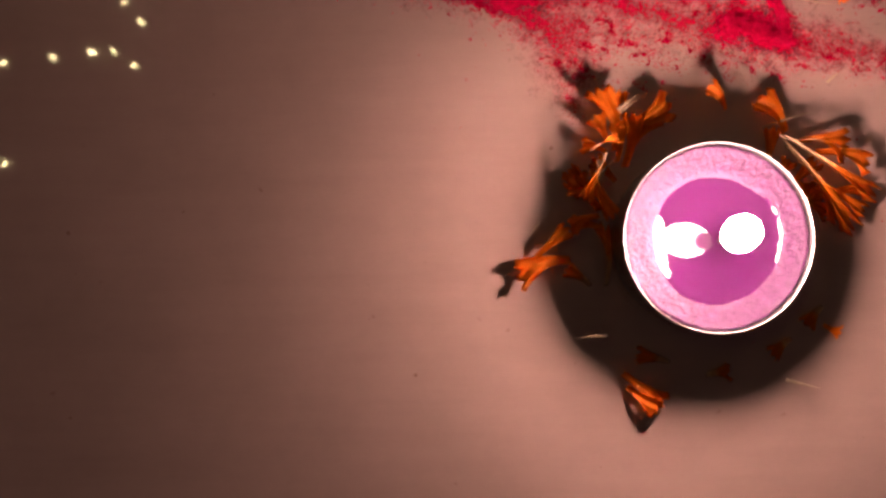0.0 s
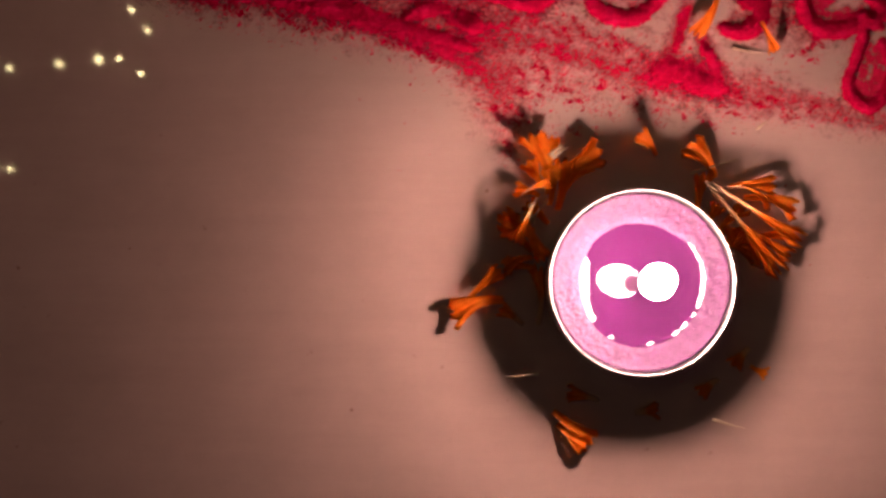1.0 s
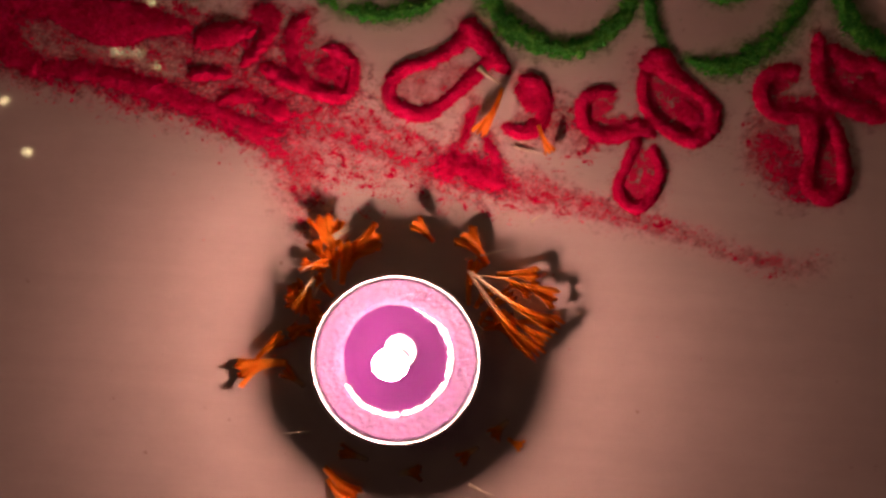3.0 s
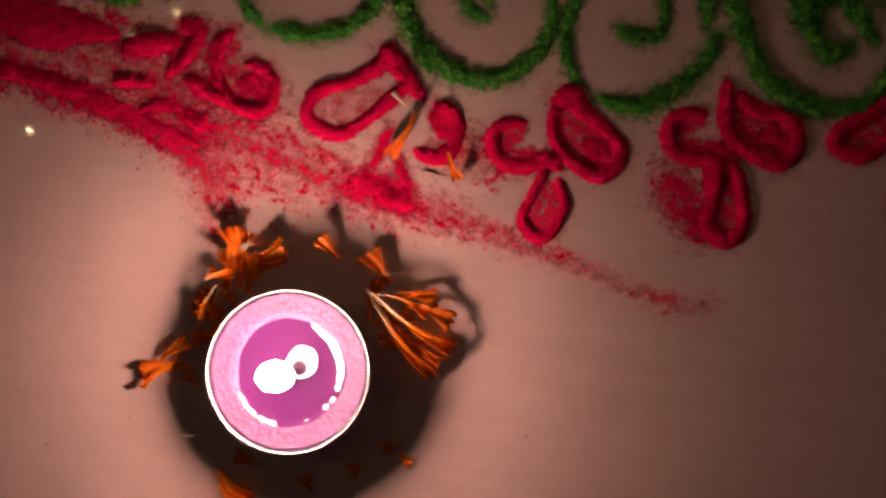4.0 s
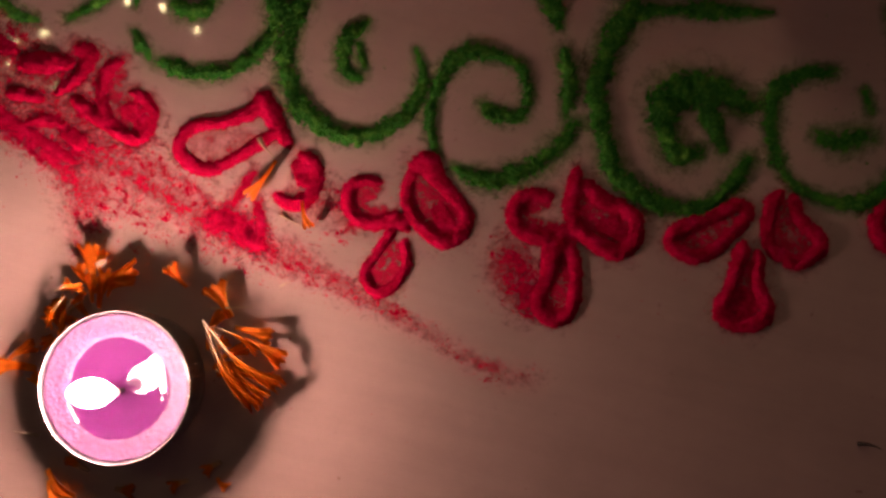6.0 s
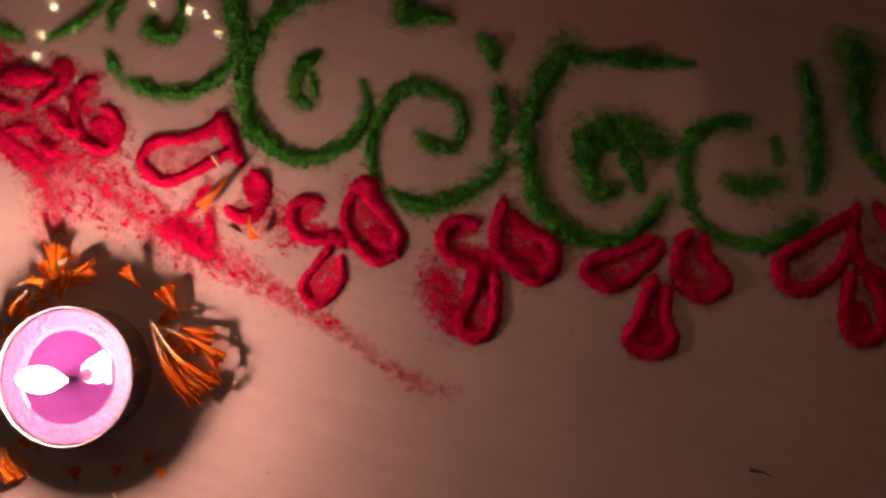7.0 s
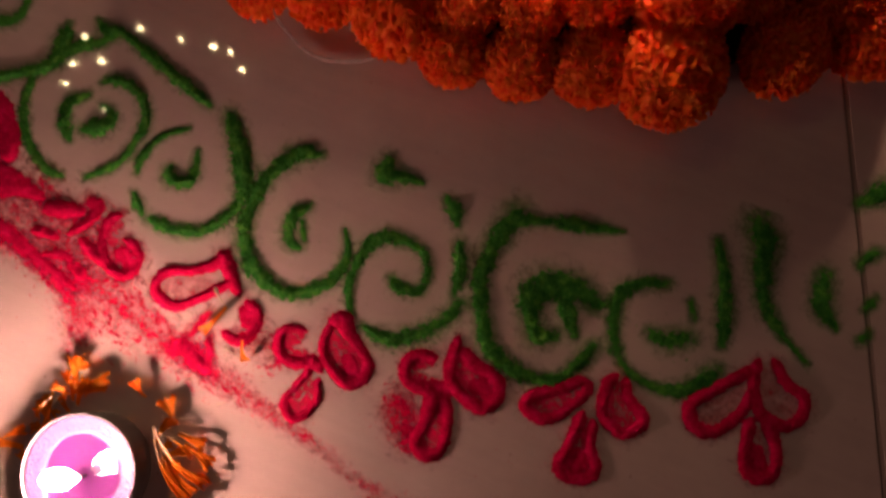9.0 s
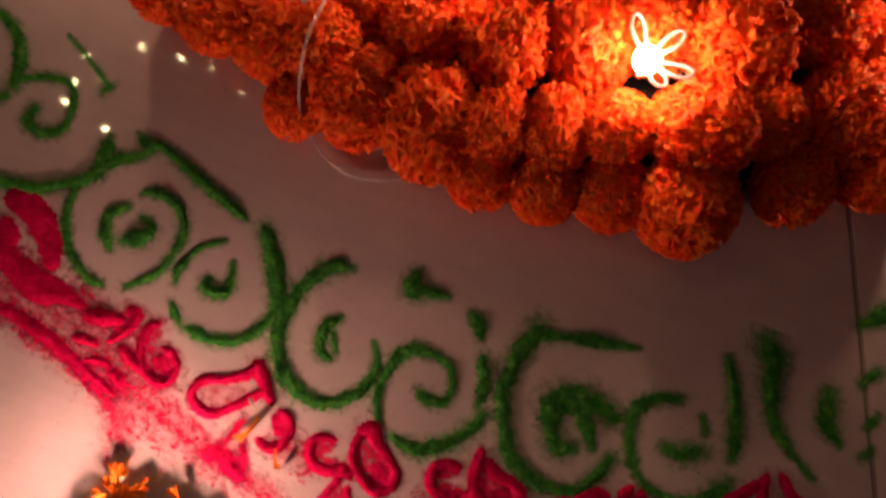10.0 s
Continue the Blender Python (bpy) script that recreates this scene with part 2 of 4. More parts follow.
def grains(places, sizes, rng):
    """Small four-sided crumbs lying on the floor: vertices and faces."""
    n = len(places)
    turn = rng.uniform(0, 6.28, n)
    verts = np.zeros((n, 4, 3))
    for k in range(3):
        a = turn + k * 2.094 + rng.uniform(-0.4, 0.4, n)
        verts[:, k, 0] = places[:, 0] + np.cos(a) * sizes
        verts[:, k, 1] = places[:, 1] + np.sin(a) * sizes
        verts[:, k, 2] = places[:, 2] + 0.00001
    verts[:, 3, :2] = places[:, :2] + rng.normal(0, 0.2, (n, 2)) * sizes[:, None]
    verts[:, 3, 2] = places[:, 2] + sizes * rng.uniform(0.5, 1.0, n)
    b = 4 * np.arange(n)[:, None]
    faces = np.concatenate([b + [0, 1, 3], b + [1, 2, 3], b + [2, 0, 3]])
    return verts.reshape(-1, 3), faces


class Smear:
    """A thin sheet of rubbed-in powder, along strokes of (x, y, width in millimetres, cover from 0 to 1)."""

    def __init__(self, x0, y0, x1, y1, cell=0.6):
        self.x, self.y = np.arange(x0, x1, cell), np.arange(y0, y1, cell)
        self.cover = np.zeros((len(self.x), len(self.y)))

    def rub(self, points, soft=1.0):
        for px, py, w, c in points:
            i0, i1 = np.searchsorted(self.x, (px - w, px + w))
            j0, j1 = np.searchsorted(self.y, (py - w, py + w))
            d = np.hypot(self.x[i0:i1, None] - px, self.y[None, j0:j1] - py) / (w / 2)
            self.cover[i0:i1, j0:j1] = np.maximum(self.cover[i0:i1, j0:j1], c * np.clip((1.5 - d) / soft, 0, 1))

    def build(self, name, mat, height=0.012, parent=None):
        nx, ny = self.cover.shape
        some = self.cover > 0.02
        quad = some[:-1, :-1] | some[1:, :-1] | some[1:, 1:] | some[:-1, 1:]
        ids = np.arange(nx * ny).reshape(nx, ny)
        faces = np.stack([ids[:-1, :-1][quad], ids[1:, :-1][quad], ids[1:, 1:][quad], ids[:-1, 1:][quad]], 1)
        x, y = np.meshgrid(self.x, self.y, indexing="ij")
        verts = np.stack([x, y, np.full_like(x, height)], 2).reshape(-1, 3)
        used, faces = np.unique(faces, return_inverse=True)
        ob = mesh_object(name, (verts[used] * 0.001).tolist(), faces.reshape(-1, 4).tolist(), SMEAR[mat.name], parent)
        ob.data.attributes.new("cover", "FLOAT", "POINT").data.foreach_set("value", self.cover.ravel()[used].astype(np.float32))
        return tagged(ob, kind="stuff")


class Motif:
    """Powder poured along strokes of (x, y, width) in millimetres."""
    made = 0

    def __init__(self):
        self.lines, self.fills = [], []

    def stroke(self, *points):
        self.lines.append(glide(points, 0.4))

    def fill(self, *points):
        self.fills.append(glide(points, 0.4))

    def build(self, name, mat, height, label, group, ragged=1.0, crumbs=4.0, inside=0.62, slim=1.0, halo=0.5, coarse=1.0):
        Motif.made += 1
        rng = np.random.default_rng(100 + Motif.made)
        cell = 0.30
        all_points = np.concatenate(self.lines)
        low, high = all_points[:, :2].min(0) - 6, all_points[:, :2].max(0) + 6
        nx, ny = [int(v) for v in (high - low) / cell]
        x, y = low[0] + cell * np.arange(nx), low[1] + cell * np.arange(ny)
        wander = ragged * (0.10 * rough((nx, ny), 15, rng) + 0.15 * rough((nx, ny), 5.5, rng) + 0.17 * rough((nx, ny), 2.2, rng) + 0.16 * rng.uniform(-1, 1, (nx, ny)))
        top = np.full((nx, ny), -9.0)
        for line in self.lines:
            fade = 1 + 0.22 * np.sin(np.linspace(0, 9, len(line)) + rng.uniform(0, 6))
            # uneven pouring: the line swells, thins and runs out at its ends
            knots = np.arange(0, 0.4 * len(line) + 6, 5.0)
            swell = np.interp(0.4 * np.arange(len(line)), knots, rng.uniform(-1, 1, len(knots)))
            ends = np.minimum(np.arange(len(line)) + 1, len(line) - np.arange(len(line))) * 0.4
            loud = (1 + min(0.3, 0.095 * ragged) * swell) * np.clip(0.45 + 0.55 * ends / (1.0 + 1.1 * ragged), 0, 1)
            for (px, py, w), f, k in zip(line, fade * loud, loud):
                w *= k
                i0, i1 = np.searchsorted(x, (px - w * 1.2, px + w * 1.2))
                j0, j1 = np.searchsorted(y, (py - w * 1.2, py + w * 1.2))
                d = np.hypot(x[i0:i1, None] - px, y[None, j0:j1] - py) / (w / 2 * slim)
                u = d + wander[i0:i1, j0:j1] * min(1.0, 2.6 / w + 0.3)
                h = height * f * min(1.25, (w / 4) ** 0.6) * np.sign(1 - u * u) * np.abs(1 - u * u) ** 0.7
                top[i0:i1, j0:j1] = np.maximum(top[i0:i1, j0:j1], h)
        patchy = 0.55 * rough((nx, ny), 10, rng) + 0.45 * rough((nx, ny), 3.3, rng) + 0.3 * rng.uniform(-1, 1, (nx, ny))
        for line in self.fills:
            for px, py, w in line:
                i0, i1 = np.searchsorted(x, (px - w, px + w))
                j0, j1 = np.searchsorted(y, (py - w, py + w))
                u = np.hypot(x[i0:i1, None] - px, y[None, j0:j1] - py) / (w * 0.55) + 0.75 * patchy[i0:i1, j0:j1]
                top[i0:i1, j0:j1] = np.maximum(top[i0:i1, j0:j1], np.where(u < 1, 0.22, -9))
        grit = 0.10 * rough((nx, ny), 6, rng) + 0.09 * rough((nx, ny), 2.2, rng) + 0.08 * ragged * rng.uniform(-1, 1, (nx, ny))
        solid = top > 0.10
        z = np.where(solid, np.maximum(top + grit, 0.06), 0.0)
        quad = solid[:-1, :-1] | solid[1:, :-1] | solid[1:, 1:] | solid[:-1, 1:]
        ids = np.arange(nx * ny).reshape(nx, ny)
        faces = np.stack([ids[:-1, :-1][quad], ids[1:, :-1][quad], ids[1:, 1:][quad], ids[:-1, 1:][quad]], 1)
        jitter = rng.uniform(-0.11, 0.11, (nx, ny, 2))
        verts = np.stack([x[:, None] + jitter[..., 0], y[None, :] + jitter[..., 1], z], 2).reshape(-1, 3)
        used, faces = np.unique(faces, return_inverse=True)
        verts, faces = verts[used] * 0.001, faces.reshape(-1, 4)
        ob = mesh_object(name, verts.tolist(), faces.tolist(), mat)
        tagged(ob, label, "rangoli", group)
        # the dusting beside the ridges and within the loops
        thin_layer = Smear(low[0], low[1], high[0], high[1])
        for line in self.lines:
            thin_layer.rub([(px, py, 1.6 * w + 1.6, halo) for px, py, w in line[::2]], 1.2)
            if len(line) >= 40 and inside > 0:
                middle = line[:, :2].mean(0)
                for pull in (0.3, 0.6):
                    thin_layer.rub([(px + pull * (middle[0] - px), py + pull * (middle[1] - py), w * 1.1, inside) for px, py, w in line[::2]], 0.9)
        for line in self.fills:
            thin_layer.rub([(px, py, 1.5 * w, 0.8) for px, py, w in line], 0.9)
        thin_layer.build("dusting", mat, 0.018 + 0.0015 * (Motif.made % 8), ob)
        pick = all_points[rng.integers(0, len(all_points), int(len(all_points) * crumbs))]
        away = rng.uniform(0, 6.28, len(pick))
        far = slim * pick[:, 2] * (0.38 + np.abs(rng.normal(0, 0.16, len(pick)))) + np.abs(rng.normal(0, 1.5, len(pick))) * (rng.uniform(0, 1, len(pick)) < 0.3)
        places = np.stack([pick[:, 0] + np.cos(away) * far, pick[:, 1] + np.sin(away) * far, 0 * far], 1) * 0.001
        ix, iy = np.nonzero(top > 0.15)
        on = rng.integers(0, len(ix), int(len(ix) * 0.16 * ragged))
        ix, iy = ix[on], iy[on]
        lying = np.stack([x[ix], y[iy], z[ix, iy] - 0.06], 1) * 0.001
        lying[:, :2] += rng.uniform(-0.0002, 0.0002, (len(on), 2))
        sizes = np.concatenate([rng.uniform(0.00006, 0.00019, len(places)), coarse * rng.uniform(0.00010, 0.00030, len(lying))])
        v, f = grains(np.concatenate([places, lying]), sizes, rng)
        loose = mesh_object("powder_scatter", v.tolist(), f.tolist(), LOOSE[mat.name], ob, smooth=False)
        tagged(loose, kind="stuff")
        return ob


class Dust:
    """Loose powder thrown along strokes of (x, y, width in millimetres, crumbs per mm)."""

    def __init__(self, seed):
        self.rng, self.places, self.sizes = np.random.default_rng(seed), [], []

    def throw(self, *points, size=0.16):
        line = glide(points, 0.5)
        for x, y, w, density in line:
            n = self.rng.poisson(max(density, 0) * 0.26)
            off = self.rng.normal(0, max(w, 0.2) / 3.2, (n, 2))
            self.places.append(np.stack([x + off[:, 0], y + off[:, 1], 0 * off[:, 0]], 1))
            self.sizes.append(size * self.rng.lognormal(0, 0.45, n))

    def build(self, name, mat, label):
        p, s = np.concatenate(self.places), np.concatenate(self.sizes)
        blotch = np.array([noise.noise(Vector((a * 0.35, b * 0.35, 3.0))) + 0.6 * noise.noise(Vector((a * 0.9, b * 0.9, 7.0))) for a, b, _ in p])
        keep = blotch + self.rng.uniform(-0.5, 0.5, len(p)) > -0.12
        v, f = grains(p[keep] * 0.001, s[keep] * 0.001, self.rng)
        return tagged(mesh_object(name, v.tolist(), f.tolist(), LOOSE[mat.name], smooth=False), label, "rangoli", kind="stuff")


class Film:
    """Powder rubbed thin into flakes, along strokes of (x, y, width in millimetres, cover from 0 to 1)."""

    def __init__(self, x0, y0, x1, y1, seed, cell=0.17):
        self.rng, self.cell = np.random.default_rng(seed), cell
        self.x, self.y = np.arange(x0, x1, cell), np.arange(y0, y1, cell)
        self.cover = np.zeros((len(self.x), len(self.y)))

    def rub(self, *points):
        for px, py, w, c in glide(points, 0.8):
            i0, i1 = np.searchsorted(self.x, (px - w, px + w))
            j0, j1 = np.searchsorted(self.y, (py - w, py + w))
            d = np.hypot(self.x[i0:i1, None] - px, self.y[None, j0:j1] - py) / (w / 2)
            self.cover[i0:i1, j0:j1] = np.maximum(self.cover[i0:i1, j0:j1], c * np.clip(1.5 - d, 0, 1))

    def build(self, name, mat, label):
        shape = self.cover.shape
        flake = 0.42 * drift(self.x, self.y, 6.0, 2.0, self.rng) + 0.3 * drift(self.x, self.y, 2.0, 0.8, self.rng) + 0.40 * rough(shape, 9, self.rng) + 0.30 * rough(shape, 2.6, self.rng) + 0.4 * self.rng.uniform(-1, 1, shape)
        flake = np.argsort(np.argsort(flake.ravel())).reshape(shape) / flake.size
        solid = flake < self.cover
        z = np.where(solid, 0.03 + 0.22 * np.clip(self.cover - flake, 0, 0.6) + 0.05 * self.rng.uniform(0, 1, shape), 0.006)
        quad = solid[:-1, :-1] & solid[1:, 1:] | solid[1:, :-1] & solid[:-1, 1:]
        ids = np.arange(z.size).reshape(shape)
        faces = np.stack([ids[:-1, :-1][quad], ids[1:, :-1][quad], ids[1:, 1:][quad], ids[:-1, 1:][quad]], 1)
        jitter = self.rng.uniform(-0.08, 0.08, (*shape, 2))
        verts = np.stack([self.x[:, None] + jitter[..., 0], self.y[None, :] + jitter[..., 1], z], 2).reshape(-1, 3)
        used, faces = np.unique(faces, return_inverse=True)
        return tagged(mesh_object(name, (verts[used] * 0.001).tolist(), faces.reshape(-1, 4).tolist(), mat), label, "rangoli", kind="stuff")


flower_a = Motif()
flower_a.stroke((2.5, 79.4, 6.2), (7.4, 81.4, 6.8), (15.5, 83.3, 4.4))
flower_a.stroke((14.1, 74.4, 3.3), (18.7, 80.2, 3.8), (20.1, 86.8, 5.0), (15.8, 88.1, 3.8))
flower_a.stroke((28.6, 87.3, 4.4), (26.2, 84.4, 3.8), (25.9, 78.1, 3.5), (29.8, 71.2, 3.8), (35.4, 68.0, 3.8), (40.5, 69.2, 4.1), (41.8, 75.0, 3.8), (38.7, 78.9, 3.8), (33.7, 80.0, 3.0))
flower_a.fill((35.1, 74.9, 3.8), (39.5, 72.9, 4.4))
flower_a.stroke((0.9, 70.7, 3.3), (5.4, 71.5, 3.8), (10.9, 71.6, 3.0))
flower_a.stroke((18.9, 74.0, 3.8), (25.0, 71.6, 5.0), (31.9, 69.4, 3.8))
flower_a.stroke((20.9, 63.6, 3.8), (25.9, 62.5, 5.0))
flower_a.build("powder_flower", RED, 0.8, "smudged crimson rangoli powder flower with one clear petal loop", "red rangoli flowers", 1.1, 9.0, 0.7, 0.92, 0.6)
flower_b = Motif()
flower_b.stroke((70.7, 89.9, 3.8), (68.2, 84.6, 4.4), (61.2, 79.0, 3.5), (54.8, 76.6, 3.8), (51.2, 72.7, 3.8), (51.7, 68.1, 4.1), (56.3, 65.4, 4.1), (61.6, 65.9, 4.1), (66.6, 70.3, 3.5), (71.4, 75.3, 3.8), (76.1, 81.1, 3.5))
flower_b.stroke((68.8, 88.6, 4.7), (72.8, 84.9, 5.6), (76.1, 81.1, 4.4), (80.1, 77.5, 3.0))
flower_b.stroke((83.6, 76.0, 3.5), (87.8, 74.7, 3.8), (89.9, 70.7, 4.1), (88.8, 65.0, 4.1), (84.8, 62.5, 4.1), (80.3, 63.7, 3.3))
flower_b.fill((84.1, 73.0, 3.3), (86.7, 69.9, 3.8))
flower_b.build("powder_flower", RED, 0.8, "crimson rangoli powder flower with marigold florets fallen on it", "red rangoli flowers", 0.85, 9.0, 0.46, 0.96, 0.36)
smudge = Motif()
smudge.stroke((72.6, 67.9, 2.4), (71.0, 62.1, 2.1), (69.8, 58.0, 2.4))
smudge.stroke((65.0, 52.9, 4.4), (70.2, 53.5, 6.5), (76.4, 50.4, 5.9), (82.9, 49.3, 1.8))
smudge.stroke((75.5, 60.9, 2.1), (78.5, 55.5, 3.0), (79.5, 50.4, 3.0))
smudge.build("powder_petal", RED, 0.42, "smudged loose petal of bright crimson rangoli powder", "red rangoli flowers", 1.9, 12.0, 0.5, 0.92, 0.72)
flower_c = Motif()
flower_c.stroke((106.9, 74.9, 2.7), (101.1, 73.4, 3.5), (99.2, 69.1, 3.8), (101.0, 65.0, 4.1), (106.0, 63.2, 4.1), (112.5, 64.8, 3.8), (115.7, 67.1, 3.5))
flower_c.stroke((113.6, 81.5, 4.4), (117.7, 83.4, 5.6), (120.9, 79.9, 5.0), (128.1, 75.5, 3.8), (131.7, 71.1, 4.1), (130.4, 66.2, 4.1), (126.4, 63.7, 4.1), (121.4, 65.5, 3.5), (117.0, 68.2, 3.5), (114.1, 73.6, 3.3), (113.9, 80.4, 3.3))
flower_c.fill((123.8, 71.4, 3.5), (126.6, 69.1, 5.3))
flower_c.stroke((113.6, 63.5, 3.0), (110.9, 56.0, 2.7), (109.5, 49.6, 3.0), (113.4, 46.0, 3.3), (117.4, 48.5, 3.0), (119.5, 55.1, 3.0), (117.2, 61.4, 3.0))
flower_c.stroke((109.3, 65.5, 3.0), (114.5, 66.0, 4.4), (117.2, 64.4, 3.5))
flower_c.build("powder_flower", RED, 0.8, "crimson rangoli powder flower with three looped petals, slightly smudged", "red rangoli flowers", 0.85, 9.0, 0.80, 0.96, 0.36)
flower_d = Motif()
flower_d.stroke((151.9, 83.3, 3.3), (146.1, 82.3, 3.8), (143.2, 78.5, 4.1), (144.5, 73.5, 4.1), (148.7, 71.5, 4.1), (154.6, 72.2, 4.4))
flower_d.stroke((156.5, 92.5, 2.4), (157.0, 87.3, 4.4), (157.3, 82.8, 4.4), (160.1, 77.4, 4.1), (166.1, 74.4, 4.4), (172.3, 73.6, 4.4), (175.8, 77.6, 4.7), (175.3, 82.7, 4.4), (170.9, 85.4, 4.1), (164.8, 86.2, 4.4), (159.5, 89.4, 3.5))
flower_d.fill((169.3, 79.7, 5.3), (172.6, 78.3, 4.4))
flower_d.stroke((156.3, 71.2, 7.4), (156.4, 61.4, 4.4), (155.7, 55.1, 4.1), (160.3, 51.8, 3.8), (164.2, 54.3, 4.1), (164.5, 60.4, 3.8), (162.5, 67.4, 3.8), (159.3, 71.2, 5.3))
flower_d.fill((151.4, 73.0, 3.8), (157.4, 73.0, 6.8))
flower_d.build("powder_flower", RED, 0.8, "crimson rangoli powder flower with a smeared filled centre", "red rangoli flowers", 0.85, 9.0, 0.84, 0.96, 0.36)
flower_e = Motif()
flower_e.stroke((200.8, 95.2, 3.8), (192.7, 88.6, 4.1), (185.7, 83.1, 4.1), (185.9, 79.3, 3.8), (192.2, 77.9, 4.1), (197.3, 81.4, 3.8), (202.5, 91.0, 3.8), (201.9, 95.1, 3.5))
flower_e.stroke((210.0, 100.5, 3.8), (208.2, 95.5, 3.8), (210.2, 86.9, 4.1), (214.5, 84.2, 4.1), (219.7, 84.0, 4.4), (223.1, 88.6, 4.4), (221.6, 92.0, 4.1), (216.4, 95.2, 3.8), (213.0, 100.5, 3.8))
flower_e.stroke((204.0, 84.6, 5.0), (203.7, 79.2, 4.1), (203.3, 71.6, 4.1), (202.6, 66.2, 4.4), (206.6, 63.5, 4.1), (212.2, 64.9, 4.1), (214.3, 69.9, 4.1), (210.7, 75.0, 3.8), (208.0, 83.3, 4.1))
flower_e.fill((208.1, 69.8, 5.9), (208.2, 66.1, 4.4))
flower_e.build("powder_flower", RED, 0.8, "neat dark crimson rangoli powder flower with three looped petals", "red rangoli flowers", 0.85, 9.0, 0.78, 0.96, 0.36)
flower_f = Motif()
flower_f.stroke((250.7, 119.2, 3.9), (241.8, 109.0, 3.9), (235.9, 101.3, 4.3), (238.7, 95.1, 4.3), (245.7, 95.5, 4.3), (251.4, 103.7, 3.9), (252.9, 113.2, 3.9))
flower_f.stroke((251.5, 122.5, 3.9), (252.6, 114.0, 3.9), (258.1, 106.5, 4.3), (265.9, 105.8, 4.3), (270.0, 110.4, 4.3), (268.8, 116.8, 4.3), (262.3, 119.0, 3.9), (256.1, 124.4, 3.9))
flower_f.stroke((255.3, 103.4, 4.6), (256.7, 95.2, 4.3), (258.8, 88.3, 4.3), (264.1, 86.6, 4.3), (267.7, 91.0, 4.3), (265.5, 98.8, 3.9), (259.5, 105.1, 4.3))
flower_f.fill((260.3, 94.7, 3.9), (262.9, 90.0, 5.0))
flower_f.build("powder_flower", RED, 0.8, "crimson rangoli powder flower drawn beside the tile joint", "red rangoli flowers", 0.85, 9.0, 0.42, 0.96, 0.36)
flower_g = Motif()
flower_g.stroke((-44.9, 110.1, 8.3), (-33.7, 107.6, 10.4), (-23.3, 99.0, 9.1), (-18.4, 91.7, 6.2))
flower_g.stroke((-39.6, 90.0, 8.3), (-29.6, 84.8, 8.3), (-18.7, 82.4, 10.4), (-9.7, 83.8, 6.2))
flower_g.stroke((-43.5, 100.1, 6.2), (-37.6, 93.1, 8.3))
flower_g.build("powder_flower", RED, 0.5, "flattened solid patch of crimson rangoli powder", "red rangoli flowers", 0.85, 9.0, 0.60, 1.10, 0.36)
line_a = Motif()
line_a.stroke((-36.5, 69.3, 4.6), (-26.9, 69.8, 5.4), (-16.5, 68.4, 5.0), (-5.7, 66.1, 5.8), (5.5, 62.9, 4.1), (13.7, 60.7, 3.3), (24.6, 57.5, 2.9))
line_a.stroke((7.4, 63.7, 2.9), (15.3, 67.0, 4.1), (19.6, 65.4, 2.9))
line_a.stroke((19.1, 64.1, 4.1), (25.1, 63.9, 5.0))
line_a.stroke((-53, 88.5, 8), (-38, 87, 9.5), (-24, 85, 9), (-12, 83.5, 7), (0, 82.5, 5))
line_a.stroke((-49, 84, 9), (-47, 77, 9), (-43, 72, 7), (-36, 70, 5))
line_a.build("powder_line", RED, 0.45, "broken crimson rangoli powder border line on the tile", "red rangoli flowers", 1.7, 9.0, 0.0, 0.88, 0.62)
g0 = Motif()
g0.stroke((-87.6, 174.0, 4.1), (-80.6, 172.9, 3.7), (-72.5, 168.6, 4.1), (-66.0, 158.7, 4.6), (-64.8, 149.3, 5.4))
g0.stroke((-63.7, 152.2, 2.9), (-53.7, 157.4, 2.9), (-44.0, 158.2, 2.5), (-39.0, 152.2, 2.5), (-38.3, 141.5, 3.3), (-44.6, 136.6, 4.1), (-52.8, 138.2, 4.6), (-52.5, 143.9, 4.6))
g0.stroke((-66.7, 143.1, 3.3), (-65.7, 145.2, 3.3))
g0.stroke((-58.6, 112.5, 4.1), (-49.3, 113.8, 4.6), (-38.0, 116.0, 4.1), (-28.4, 121.6, 3.7), (-19.4, 128.3, 4.6), (-18.5, 137.5, 6.2), (-19.3, 144.3, 2.9))
g0.build("powder_swirl", GREEN, 0.62, "green rangoli powder spiral with a long curved border arc", "green rangoli swirls", 3.2, 26.0, 0.0, 0.77, 0.66, 1.35)
g1 = Motif()
g1.stroke((-9.1, 150.1, 2.1), (-4.4, 147.9, 4.6), (2.4, 148.9, 3.3), (19.6, 143.3, 4.1), (33.6, 138.8, 3.7), (42.5, 135.9, 2.5))
g1.stroke((-19.6, 128.7, 3.3), (-13.8, 137.0, 4.6), (-5.5, 142.6, 3.3), (-0.6, 147.7, 3.3))
g1.stroke((-52.9, 176.2, 0.8), (-39.4, 169.2, 1.0), (-29.5, 163.3, 1.7))
g1.stroke((-30.2, 160.5, 2.9), (-27.4, 164.1, 2.5))
g1.stroke((-23.3, 121.3, 2.5), (-22.0, 111.2, 2.5), (-15.2, 99.9, 2.9), (-4.4, 92.8, 2.9), (3.0, 92.4, 2.1))
g1.stroke((11.1, 95.3, 2.1), (19.3, 103.2, 2.9), (23.0, 115.5, 2.9), (22.3, 124.5, 3.7), (15.6, 131.1, 2.9), (5.7, 131.8, 3.3), (2.1, 129.2, 1.7))
g1.stroke((-1.1, 123.2, 2.9), (-6.5, 117.9, 3.7), (-5.3, 110.9, 4.1), (-0.5, 105.5, 2.1))
